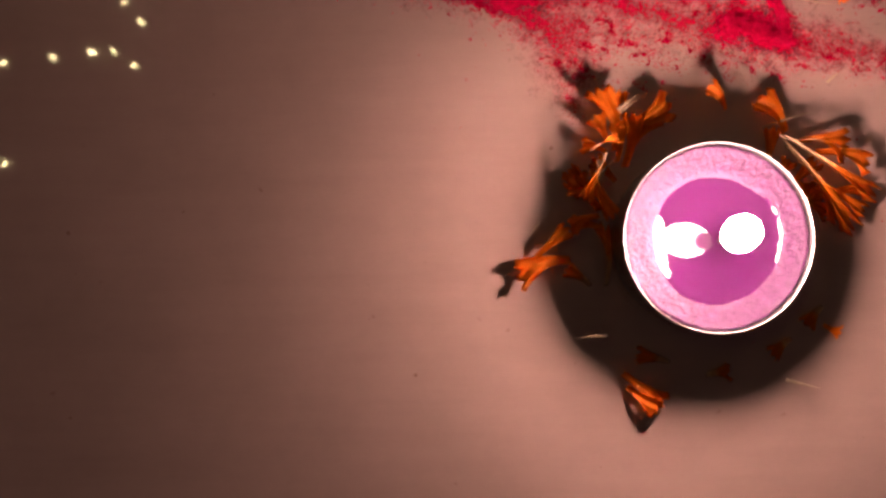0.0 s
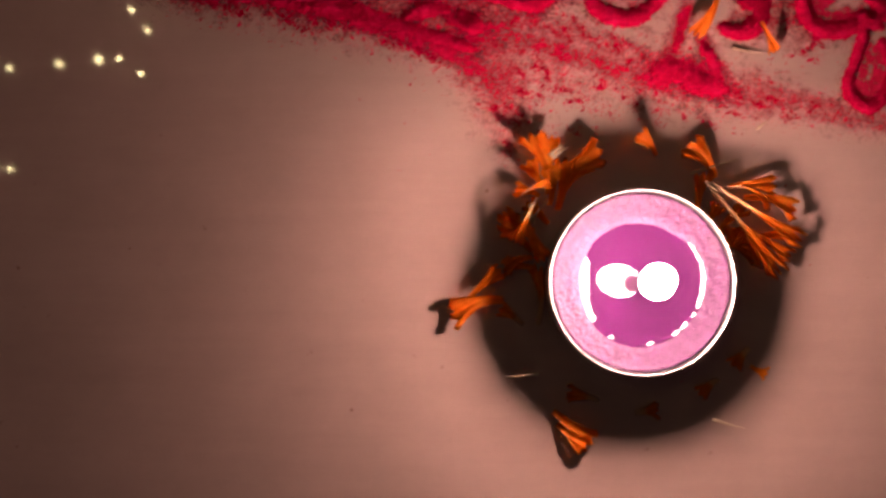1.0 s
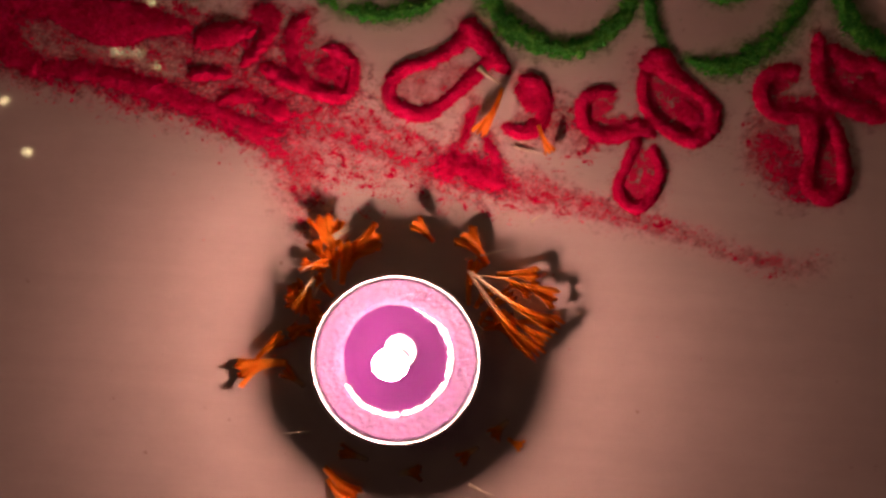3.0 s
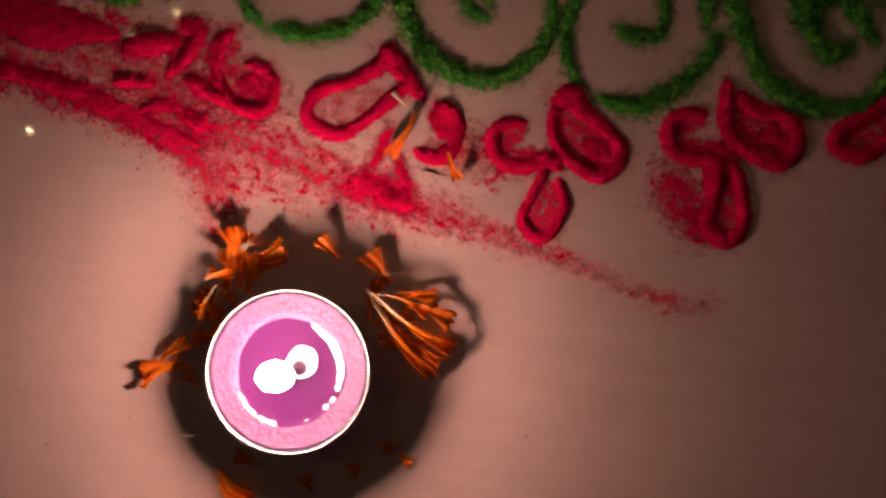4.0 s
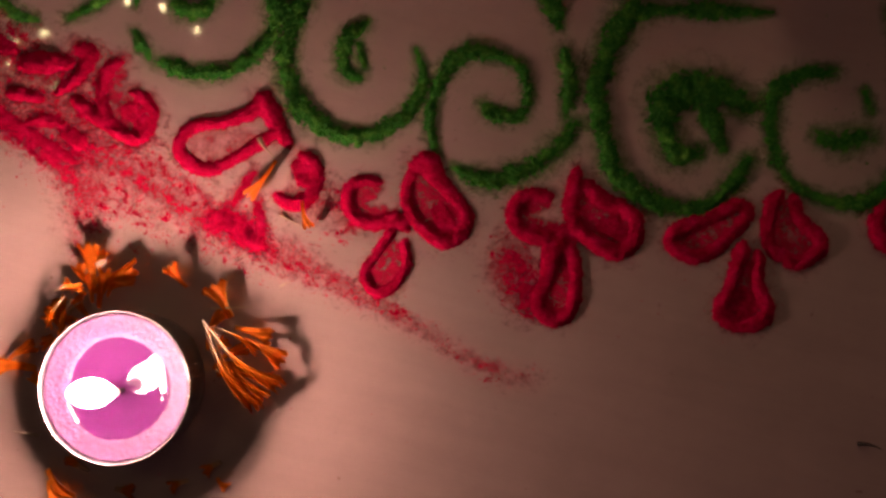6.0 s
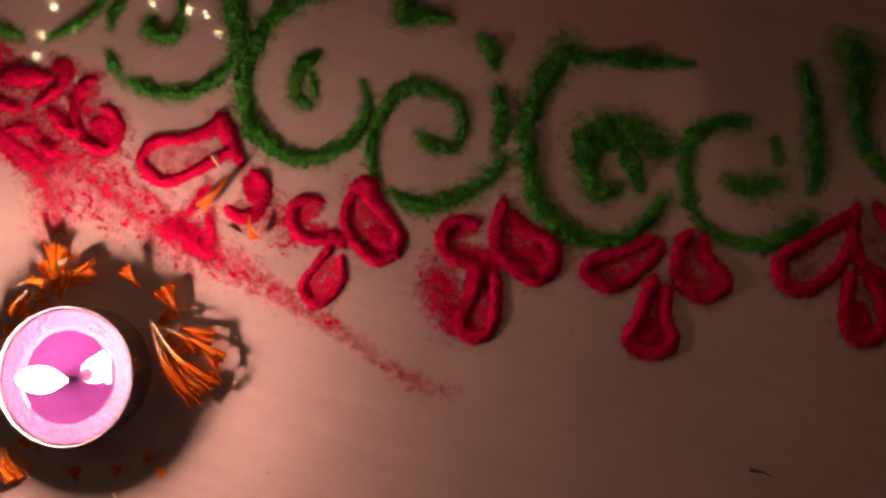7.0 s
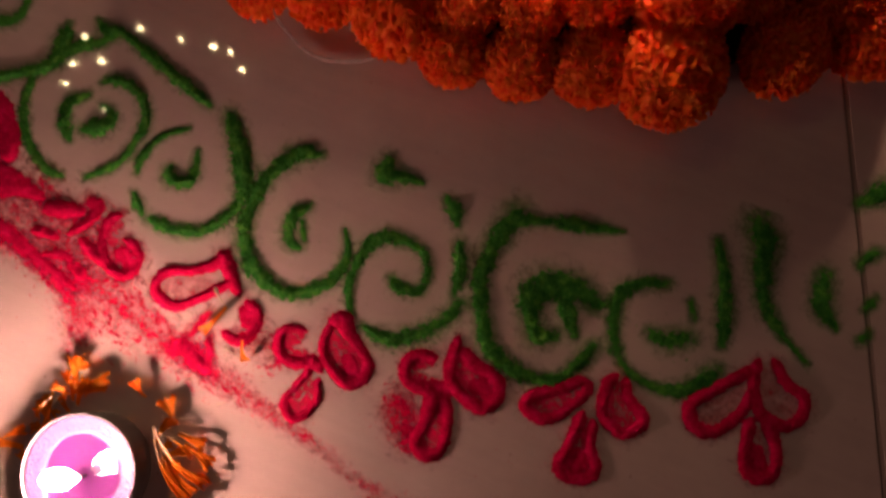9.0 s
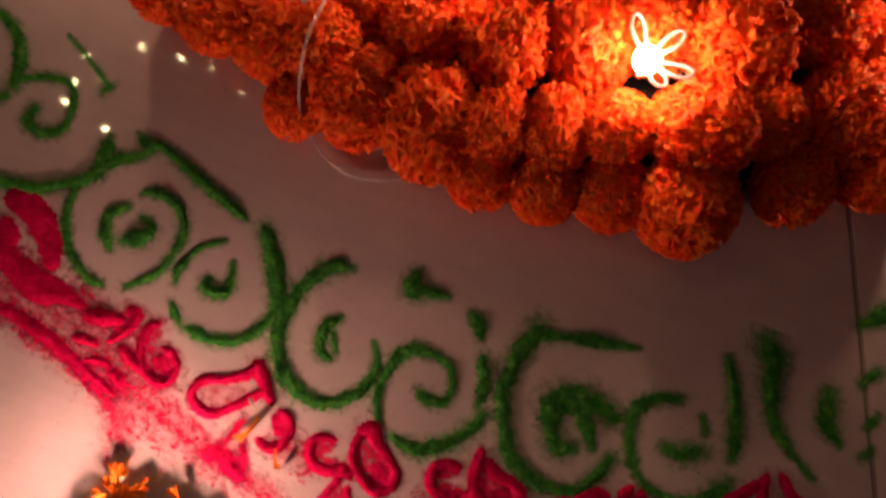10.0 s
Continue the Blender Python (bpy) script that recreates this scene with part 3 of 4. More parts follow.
g1.stroke((2.5, 110.7, 3.7), (9.1, 114.5, 5.4), (10.3, 119.6, 4.1), (5.9, 121.3, 2.9))
g1.build("powder_swirl", GREEN, 0.62, "green rangoli powder ring with peaked line and inner spiral", "green rangoli swirls", 3.2, 26.0, 0.0, 0.77, 0.66, 1.35)
g2 = Motif()
g2.stroke((39.6, 125.7, 1.2), (31.0, 118.8, 2.1), (27.2, 109.2, 2.5), (28.0, 103.8, 2.1))
g2.stroke((30.0, 96.7, 2.1), (32.5, 93.9, 2.9), (35.8, 90.7, 2.5))
g2.stroke((39.1, 90.3, 3.3), (49.1, 89.9, 3.7), (59.0, 93.6, 3.3), (66.0, 103.6, 4.1), (66.1, 112.7, 5.4), (60.1, 123.8, 6.2), (51.3, 135.1, 5.4))
g2.stroke((45.5, 119.0, 1.7), (47.6, 110.7, 3.7), (45.0, 106.3, 4.1), (39.4, 106.7, 4.6), (39.0, 109.7, 2.9))
g2.build("powder_swirl", GREEN, 0.62, "green rangoli powder scroll with a hooked centre", "green rangoli swirls", 3.2, 26.0, 0.0, 0.77, 0.66, 1.35)
g3 = Motif()
g3.stroke((87.5, 133.9, 2.9), (79.4, 130.6, 5.8), (73.0, 118.9, 4.6), (71.2, 105.8, 5.4), (74.1, 95.9, 5.4), (81.1, 87.8, 5.0), (91.6, 84.5, 4.1), (101.7, 87.2, 4.1), (108.5, 94.8, 3.3), (110.1, 104.2, 2.9), (105.9, 112.4, 1.2))
g3.stroke((91.0, 115.5, 2.5), (86.9, 109.6, 4.1), (88.7, 101.9, 4.1), (93.2, 100.1, 2.5))
g3.stroke((90.5, 109.3, 2.1), (93.9, 103.7, 2.1))
g3.build("powder_swirl", GREEN, 0.62, "large open green rangoli powder swirl with a curled heart", "green rangoli swirls", 3.2, 26.0, 0.0, 0.77, 0.66, 1.35)
dot = Motif()
dot.stroke((110.8, 141.2, 4.6), (111.3, 135.8, 7.1), (115.2, 136.3, 5.0), (125.2, 137.5, 1.7))
dot.build("powder_swirl", GREEN, 0.62, "small green rangoli powder dot with a thin tail", "green rangoli swirls", 3.2, 26.0, 0.0, 0.77, 0.66, 1.35)
g4 = Motif()
g4.stroke((118.9, 86.2, 1.7), (114.6, 95.2, 2.9), (114.8, 106.2, 3.3), (119.1, 114.6, 4.6), (127.3, 116.2, 3.3), (134.7, 114.5, 2.5), (138.7, 107.5, 2.9), (137.6, 102.2, 3.3), (130.8, 100.9, 4.1), (127.4, 102.7, 2.9))
g4.stroke((124.4, 83.8, 1.7), (133.6, 82.8, 5.0), (142.5, 87.6, 5.0), (149.9, 96.1, 5.0), (152.7, 103.6, 4.1))
g4.stroke((134.9, 135.5, 2.9), (138.9, 132.7, 4.1), (141.7, 127.9, 2.1))
g4.stroke((144.8, 122.0, 3.7), (148.8, 113.9, 3.7), (149.5, 105.1, 2.1))
g4.build("powder_swirl", GREEN, 0.62, "green rangoli powder spiral with a thick broken base", "green rangoli swirls", 3.2, 26.0, 0.0, 0.77, 0.66, 1.35)
g5 = Motif()
g5.stroke((159.5, 140.1, 7.5), (156.8, 130.3, 7.1), (155.5, 119.9, 5.4), (156.3, 112.7, 4.6), (161.3, 101.9, 4.6), (167.1, 93.7, 5.0), (178.6, 89.1, 4.6), (190.7, 90.7, 4.1), (196.4, 97.8, 4.6), (199.6, 107.1, 3.7))
g5.stroke((157.6, 136.7, 5.4), (169.2, 140.4, 3.3), (180.9, 143.6, 4.1), (187.9, 144.9, 2.9), (195.7, 147.1, 1.0))
g5.stroke((194.8, 121.3, 5.4), (184.9, 122.1, 9.1), (174.8, 117.8, 9.1), (175.7, 110.1, 7.1), (180.7, 103.7, 7.1), (186.9, 104.9, 4.1))
g5.stroke((184.3, 118.0, 5.4), (192.6, 107.7, 2.9))
g5.stroke((193.7, 118.7, 2.9), (200.6, 122.7, 2.5))
g5.build("powder_swirl", GREEN, 0.62, "dark green rangoli powder scroll with a blotted centre", "green rangoli swirls", 3.2, 26.0, 0.0, 0.77, 0.66, 1.35)
g6 = Motif()
g6.stroke((215.4, 135.7, 2.9), (206.6, 132.1, 3.7), (201.8, 125.3, 4.6), (203.4, 115.4, 3.7), (207.4, 108.7, 3.3))
g6.stroke((216.2, 117.7, 4.1), (222.3, 118.1, 5.8), (228.8, 121.9, 4.1))
g6.stroke((224.1, 133.0, 2.1), (227.5, 127.7, 2.1))
g6.build("powder_swirl", GREEN, 0.36, "faint green rangoli powder scroll with a short bar", "green rangoli swirls", 3.2, 20.0, 0.0, 0.74, 0.72, 1.2)
g6b = Motif()
g6b.stroke((206.7, 108.3, 2.3), (213.6, 103.1, 2.3), (222.9, 101.9, 2.7), (231.9, 104.2, 4.3), (239.9, 113.4, 5.8))
g6b.build("powder_swirl", GREEN, 0.36, "green rangoli powder arc with a heavy end", "green rangoli swirls", 3.2, 20.0, 0.0, 0.74, 0.72, 1.2)
g7 = Motif()
g7.stroke((225.9, 155.8, 2.9), (231.9, 144.4, 4.1), (236.0, 133.4, 4.6), (238.7, 123.0, 3.3))
g7.stroke((236.0, 165.8, 8.3), (240.6, 160.8, 8.3), (242.8, 151.0, 6.2), (247.8, 140.4, 4.6), (256.0, 133.4, 2.1))
g7.stroke((262.1, 157.0, 5.4), (264.6, 147.5, 5.4), (271.3, 142.0, 1.7))
g7.build("powder_swirl", GREEN, 0.36, "tall green rangoli powder strokes with a small comma", "green rangoli swirls", 3.2, 20.0, 0.0, 0.74, 0.72, 1.2)
g8 = Motif()
g8.stroke((264.7, 184.8, 3.3), (270.9, 190.6, 5.8), (274.0, 195.1, 5.8))
g8.stroke((271.6, 165.2, 2.9), (274.8, 170.8, 3.3))
g8.stroke((278.0, 152.1, 2.5), (279.8, 156.0, 2.1))
g8.stroke((279.6, 141.4, 2.9), (281.6, 144.3, 2.1))
g8.stroke((256.0, 133.4, 1.2), (266.2, 127.4, 1.7))
g8.build("powder_swirl", GREEN, 0.36, "faint green rangoli powder dabs across the tile joint", "green rangoli swirls", 3.2, 20.0, 0.0, 0.74, 0.72, 1.2)

dust = Dust(5)
dust.throw((-44, 70, 9, 70), (-20, 65, 9, 80), (7, 61, 9, 90), (25, 54, 9, 110), (33, 46, 9, 110))
dust.throw((5, 66, 16, 120), (30, 57, 18, 240), (50, 52, 17, 240), (75, 50, 13, 170), (95, 46, 8, 110), (115, 43.5, 6, 70), (133, 38.7, 5, 45), (148, 34, 6, 50), (158, 36, 4, 8), size=0.13)
dust.throw((31, 52, 8, 150), (31, 42, 4, 70), (32, 32, 3, 25), size=0.13)
dust.throw((62, 55, 5, 60), (75, 51, 6, 140), (90, 48, 6, 90), size=0.14)
dust.throw((66, 58, 5, 50), (70, 54, 5, 60))
dust.throw((93, 66, 6, 140), (99, 66, 5, 100))
dust.throw((145, 64, 7, 160), (149, 60, 9, 260), (154, 55, 5, 100))
dust.throw((146, 35, 3, 90), (151, 36, 3, 60))
dust.throw((100, 78, 30, 3), (140, 60, 40, 3), (180, 70, 40, 3), (230, 60, 30, 2), size=0.12)
dust.throw((20, 50, 50, 3), (60, 30, 70, 4), (110, 20, 60, 3), size=0.11)
dust.throw((-45, 78, 14, 120), (-30, 77, 16, 120), (-10, 74, 16, 110), (10, 76, 16, 90), (25, 70, 12, 80))
dust.build("scattered_powder", RED, "crimson rangoli powder scattered thinly over the tile")
green_dust = Dust(6)
green_dust.throw((40, 95, 20, 5), (80, 110, 30, 6), (130, 100, 30, 8), (180, 115, 40, 8), (250, 130, 40, 5), size=0.12)
green_dust.build("scattered_green_powder", GREEN, "green rangoli powder grains scattered over the tile")

film = Film(-75, 20, 175, 100, 9)
film.rub((-56, 88, 11, 0.38), (-50, 86, 12, 0.35), (-25, 84, 9, 0.29), (-5, 84, 9, 0.23), (6, 86, 8, 0.14))
film.rub((-46, 80, 10, 0.42), (-45, 76, 9, 0.42), (-42, 73, 8, 0.38))
film.rub((-30, 78, 4, 0.23), (-18, 77, 4, 0.21), (-6, 75, 4, 0.19))
film.rub((-5, 72, 12, 0.14), (12, 76, 20, 0.20), (22, 82, 14, 0.17))
film.rub((-48, 71.5, 4, 0.32), (-42, 70, 5, 0.40), (-20, 65, 4.5, 0.35), (5, 60.5, 5, 0.35), (20, 55, 5, 0.35), (28, 49, 5, 0.23))
film.rub((-30, 72, 9, 0.07), (0, 68, 9, 0.17), (18, 64, 12, 0.21), (38, 58, 20, 0.20), (60, 51, 16, 0.19), (76, 49, 11, 0.23))
film.rub((28, 54, 14, 0.23), (34, 48, 16, 0.20), (33, 41, 8, 0.14), (32, 34, 5, 0.08), (32, 30, 4, 0.02))
film.rub((45, 47, 14, 0.11), (70, 45, 8, 0.09), (85, 46, 8, 0.19), (100, 46, 6, 0.20), (112, 44, 5, 0.21), (125, 41, 4, 0.15), (135, 38, 4, 0.12), (147, 34, 5, 0.11), (152, 35, 5, 0.07), (160, 38, 4, 0.03))
film.rub((92, 68, 9, 0.23), (97, 65, 9, 0.26), (104, 62, 6, 0.17), (97, 56, 10, 0.07), (92, 51, 8, 0.09))
film.rub((143, 68, 6, 0.19), (147, 62, 12, 0.35), (152, 57, 10, 0.35), (155, 52, 5, 0.23))
film.rub((24, 72, 14, 0.28), (36, 66, 12, 0.19))
film.rub((66, 56, 8, 0.21), (74, 52, 12, 0.28), (84, 49, 5, 0.23))
film.rub((52, 60, 3, 0.28), (58, 56, 3, 0.35), (62, 53, 3, 0.19))
film.build("thin_powder", RED, "thin flaky film of crimson rangoli powder rubbed over the tile")

haze = Smear(-75, 20, 175, 110, 0.8)
for line in (
        ((-60, 90, 20, 0.49), (-35, 85, 22, 0.49), (-10, 80, 26, 0.49), (12, 74, 30, 0.49), (30, 66, 26, 0.49), (50, 57, 20, 0.49), (75, 51, 15, 0.49), (100, 46, 9, 0.49), (130, 39, 6, 0.41), (152, 34, 7, 0.35), (164, 37, 5, 0.19)),
        ((26, 60, 20, 0.54), (32, 47, 18, 0.49), (33, 38, 9, 0.35), (32, 30, 5, 0.19)),
        ((-46, 78, 22, 0.49), (-20, 70, 16, 0.49), (10, 62, 15, 0.51)),
        ((-20, 68, 7, 0.74), (6, 62, 7, 0.79), (22, 55, 7, 0.79), (30, 48, 7, 0.59)),
        ((30, 62, 9, 0.65), (48, 56, 7, 0.69), (66, 51, 7, 0.71), (82, 48, 6, 0.59), (104, 45, 5, 0.46), (124, 41, 4.5, 0.38), (148, 34.5, 5, 0.40)),
        ((92, 66, 14, 0.49), (100, 62, 10, 0.43)), ((144, 68, 10, 0.49), (147, 62, 15, 0.74), (153, 54, 11, 0.69))):
    haze.rub(glide(line, 1.0), 1.2)
tagged(haze.build("fine_powder", RED, 0.15), "thin film of crimson rangoli powder smeared over the tile", "rangoli", kind="stuff")


# ---- the tealight ----
def tealight(x, y):
    top = thing("tealight_candle", (x, y, 0), "lit purple wax tealight in a shiny aluminium cup", "candle")
    rng = random.Random(3)
    dents = [rng.uniform(-0.006, 0.006) for _ in range(9)]

    def crimp(a, r, z):
        return 0.004 * math.sin(36 * a) * (0.5 if z > 0.011 else 1) + 0.4 * dents[int(a / 2 / math.pi * 9) % 9] * (z > 0.0125)
    part("cup", lathe([(0, 0), (0.0178, 0), (0.0184, 0.0008), (0.0187, 0.006), (0.0189, 0.0125), (0.01905, 0.0130), (0.01915, 0.0133), (0.0190, 0.0135),
                       (0.01885, 0.0132), (0.0186, 0.0120), (0.0182, 0.004), (0, 0.003)], 216, wobble=crimp), FOIL, top, "thin crimped aluminium foil cup")

    def shore(a, r, z):
        return 0.0 if r > 0.016 else 0.015 * math.sin(3 * a + 1) + 0.005 * math.sin(11 * a) + 0.003 * math.sin(29 * a)
    part("wax", lathe([(0.01845, 0.0045), (0.0184, 0.0125), (0.0178, 0.0122), (0.0160, 0.0118), (0.0145, 0.0116), (0.0134, 0.01145), (0.0125, 0.0110), (0.0114, 0.0098), (0.0106, 0.0082), (0, 0.0075)],
                      144, wobble=shore), WAX, top, "purple wax ring, still solid at the edge")
    pool = lathe([(0.0132, 0.01165), (0.0129, 0.01140), (0.0124, 0.01116), (0.0117, 0.01090), (0.0109, 0.01070), (0.0101, 0.01060), (0, 0.01058)], 144, wobble=shore)
    for v in pool.verts:
        # the wax creeps up the southern and eastern shore
        south = 0.5 + 0.5 * math.cos(math.atan2(v.co.y, v.co.x) + 0.95)
        v.co.z = 0.01058 + (v.co.z - 0.01058) * (0.45 + 0.55 * min(1.0, 1.5 * south ** 1.4))
    part("molten_pool", pool, POOL, top, "clear magenta pool of molten wax")
    part("wick", tube([(0.0013, -0.0006, 0.009), (0.0012, -0.0005, 0.0125), (0.0015, -0.0004, 0.0150)], 0.0006, 8, 0.001), WICK, top, "short charred wick")
    fire = lathe([(0, 0.0135), (0.0008, 0.0142), (0.0013, 0.0160), (0.0021, 0.0182), (0.0031, 0.0210), (0.0034, 0.0235), (0.0031, 0.0262), (0.0022, 0.0287), (0.0011, 0.0304), (0, 0.0312)], 32)
    for v in fire.verts:
        v.co.x += 0.0012 - 0.16 * (v.co.z - 0.014)
        v.co.y += -0.0006 + 0.09 * (v.co.z - 0.014)
    part("flame", fire, FIRE, top, "steady white-hot flame")
    return top


tealight(0.0587, 0.0058)


# ---- fallen marigold florets round the candle ----
def floret(root, tip, width, label, mat=FLORET, curl=0.25, seed=0, name="marigold_floret", start=0.0, neck=0.30):
    """A ray floret: a narrow tube that opens into a ruffled blade. Places in millimetres."""
    rng = random.Random(seed)
    a, b = Vector(root) * 0.001, Vector(tip) * 0.001
    ahead = (b - a)
    length = ahead.length
    ahead.normalize()
    side = ahead.cross(Vector((0, 0, 1))).normalized()
    up = side.cross(ahead)
    bm = bmesh.new()
    uv = bm.loops.layers.uv.new("UVMap")
    rows, n, m = [], 18, 10
    phase, sway, fold = rng.uniform(0, 6), rng.uniform(-0.16, 0.16), rng.uniform(0.15, 0.45)
    for i in range(n + 1):
        t = i / n
        flare = max(0.0, (t - 0.4) / 0.6)
        half = 0.00066 * width * (neck + 0.22 * t + 0.62 * flare ** 1.6)
        bend = math.sin(math.pi * t) * curl * length * 0.35 - 0.10 * length * flare ** 2
        row = []
        for k in range(m + 1):
            s = 2 * k / m - 1
            lobe = 0.16 * length * (abs(math.cos(1.5 * math.pi * s + 0.4 * math.sin(phase))) - 0.5) * max(0.0, (t - 0.7) / 0.3) ** 2
            ruffle = 0.18 * half * math.sin(5.5 * s + phase + 4 * t) * (0.25 + flare) + fold * half * (s * s - 0.5) * (1 - 0.8 * flare)
            row.append(bm.verts.new(a + ahead * (length * t + lobe) + side * (s * half * (1 - 0.35 * fold * (1 - flare)) + sway * length * math.sin(2.6 * t)) - side * (sway * length * math.sin(2.6) * t) + up * (bend + ruffle)))
        rows.append(row)
    for i in range(n):
        for k in range(m):
            f = bm.faces.new((rows[i][k], rows[i][k + 1], rows[i + 1][k + 1], rows[i + 1][k]))
            for loop, t in zip(f.loops, (i, i, i + 1, i + 1)):
                loop[uv].uv = (start + (1 - start) * t / n, 0.5)
    bmesh.ops.solidify(bm, geom=bm.faces[:], thickness=0.00012)
    ob = part(name, bm, mat, None)
    return tagged(ob, label, "petal", "fallen marigold florets")


ORANGE = "loose orange marigold floret lying against the candle"
DARK = "orange marigold floret lying in the candle's shadow"
TUBED = "marigold floret with a cream tube and orange blade"
floret((41.2, 25.0, 1), (37.3, 36.8, 5.5), 4.4, ORANGE, seed=1, start=0.58)
floret((42.0, 30.4, 2), (51.2, 34.0, 6), 5.0, ORANGE, seed=2, start=0.58)
floret((43.3, 21.5, 1), (44.6, 31.4, 5.5), 3.8, ORANGE, seed=3, start=0.58)
floret((44.6, 25.0, 1), (49.2, 30.9, 5), 2.8, ORANGE, seed=4, start=0.58)
floret((39.2, 24.4, 2), (33.9, 25.6, 4.5), 2.6, ORANGE, seed=5, start=0.62)
floret((41.0, 30.5, 1.5), (41.5, 36.6, 5), 2.6, ORANGE, seed=21, start=0.62)
floret((35.8, 21.0, 2.5), (39.7, 11.0, 6), 2.8, ORANGE, seed=6, start=0.45)
floret((36.8, 16.2, 1), (31.0, 17.0, 4), 2.8, DARK, seed=7, start=0.62)
floret((31.6, 1.5, 1), (20.7, -1.8, 3.5), 4.8, ORANGE, seed=8, start=0.58)
floret((23.5, 1.4, 1), (30.2, 7.7, 4), 2.8, ORANGE, seed=9, start=0.45)
floret((42.6, -22.8, 1.2), (50.6, -29.2, 2.6), 4.0, ORANGE, seed=10, start=0.58, curl=0.15)
floret((43.6, -25.6, 0.8), (49.0, -29.8, 3.4), 3.4, ORANGE, seed=34, start=0.6, curl=0.3)
floret((65.0, 33.6, 2), (60.6, 37.6, 6.4), 3.0, ORANGE, seed=11, start=0.62)
floret((86.6, -12.6, 0.5), (90.0, -14.2, 1.2), 2.4, DARK, seed=35, start=0.62)
floret((39.6, 27.0, 2), (36.6, 31.5, 5), 3.4, ORANGE, seed=32, start=0.62)
floret((41.5, 22.5, 1.5), (41.0, 29.5, 5.4), 3.0, ORANGE, seed=33, start=0.62)
floret((78.5, 29.0, 1), (72.4, 35.8, 4.5), 4.8, ORANGE, seed=12, start=0.62)
floret((73.6, 27.4, 8.2), (91.6, 8.6, 5.6), 3.6, TUBED, seed=13, neck=0.14)
floret((74.4, 27.0, 8.8), (96.0, 15.6, 6.0), 3.6, TUBED, seed=14, neck=0.14)
floret((76.2, 26.2, 8.0), (88.6, 22.8, 6.4), 1.9, TUBED, seed=15, neck=0.14)
floret((75.6, 25.4, 6.6), (88.0, 10.6, 5.4), 3.0, TUBED, seed=16, start=0.1, neck=0.14)
floret((82.6, 18.6, 5.0), (93.6, 12.0, 5.0), 2.4, DARK, seed=18, start=0.6)
floret((84.0, 24.6, 3.0), (95.0, 22.0, 4.4), 3.8, DARK, seed=28, start=0.6)
floret((80.6, 27.0, 3.0), (90.4, 27.2, 4.6), 3.4, DARK, seed=29, start=0.62)
floret((84.0, 15.0, 2.0), (94.6, 16.6, 4.2), 2.6, DARK, seed=30, start=0.6)
floret((37.6, 23.4, 8.6), (33.6, 14.2, 6.4), 3.0, TUBED, seed=61, neck=0.10)
floret((34.2, 23.8, 8.2), (40.4, 26.6, 8.0), 2.4, TUBED, seed=62, neck=0.10)
floret((36, -4, 0.4), (31, -0.6, 1.4), 2.6, DARK, seed=18)
floret((39.3, -4, 0.4), (38.4, 9, 1), 2.4, DARK, seed=19)
floret((53, -20.5, 0.3), (46, -19, 0.7), 3.0, DARK, seed=20)
floret((61, -23.3, 0.3), (66, -22.6, 0.7), 3.0, DARK, seed=22)
floret((79.6, -15.5, 0.3), (75.5, -19, 0.7), 3.0, DARK, seed=23)
floret((86.5, -8.5, 0.3), (83, -12.5, 0.7), 3.0, DARK, seed=24)
# a dim heap of florets in the shade of the cup
heap = random.Random(14)
for k in range(16):
    a = radians(heap.choice((heap.gauss(155, 9), heap.gauss(28, 9))))
    r0, r1, turn = heap.uniform(20.5, 24), heap.uniform(25.5, 31), heap.uniform(-0.3, 0.3)
    floret((58.7 + r0 * math.cos(a), 5.8 + r0 * math.sin(a), 0.6), (58.7 + r1 * math.cos(a + turn), 5.8 + r1 * math.sin(a + turn), heap.uniform(0.8, 3.6)),
           heap.uniform(2.4, 3.6), DARK, seed=40 + k, start=heap.choice((0.3, 0.5, 0.62)))
floret((78.8, 72.4, 3.5), (74.0, 61.4, 3.2), 2.6, "orange floret fallen on the red powder flower", seed=26, start=0.58)
floret((88.3, 64, 2.8), (91.8, 57.8, 2.2), 2.2, "orange floret fallen on the red powder flower", seed=27, start=0.62)


def straw(points, radius, label):
    ob = part("straw", tube([(x * 0.001, y * 0.001, z * 0.001) for x, y, z in points], lambda t: 0.001 * radius * (1.05 - t), 6), STRAW, None)
    return tagged(ob, label, "straw", "dry florets and stalks")


STALK = "pale dry floret stalk beside the candle"
straw([(40.9, 33.1, 4.6), (42.4, 34.4, 5.4), (44.5, 35.8, 5.6)], 0.5, STALK)
straw([(41.4, 32.6, 4.6), (43.0, 33.8, 5.6), (45.0, 35.0, 5.6)], 0.4, STALK)
straw([(36.8, 18.2, 3), (38.5, 21, 5), (40.9, 23.2, 5.5)], 0.45, STALK)
straw([(36.9, 22.4, 4), (36.9, 20, 5), (38.0, 17.4, 5)], 0.5, STALK)
straw([(38.8, -14.4, 3), (35.5, -14.4, 4.6), (31.5, -15.1, 4)], 0.35, STALK)
straw([(78.0, -24.3, 1), (81, -25.0, 3.4), (84.0, -25.7, 3.5)], 0.4, STALK)
straw([(25, 9.5, 0.4), (23, 7, 0.5), (21.5, 5.0, 0.3)], 0.15, STALK)
straw([(73, 30, 2), (79, 32, 3), (84, 33.5, 2)], 0.35, STALK)
straw([(88.4, 40.4, 0.3), (90, 41.8, 0.5), (91.6, 43.0, 0.3)], 0.3, STALK)
straw([(72.8, 76.8, 4), (75.5, 74.5, 4.6), (79.0, 72.6, 4)], 0.7, "withered cream floret tube on the red powder")
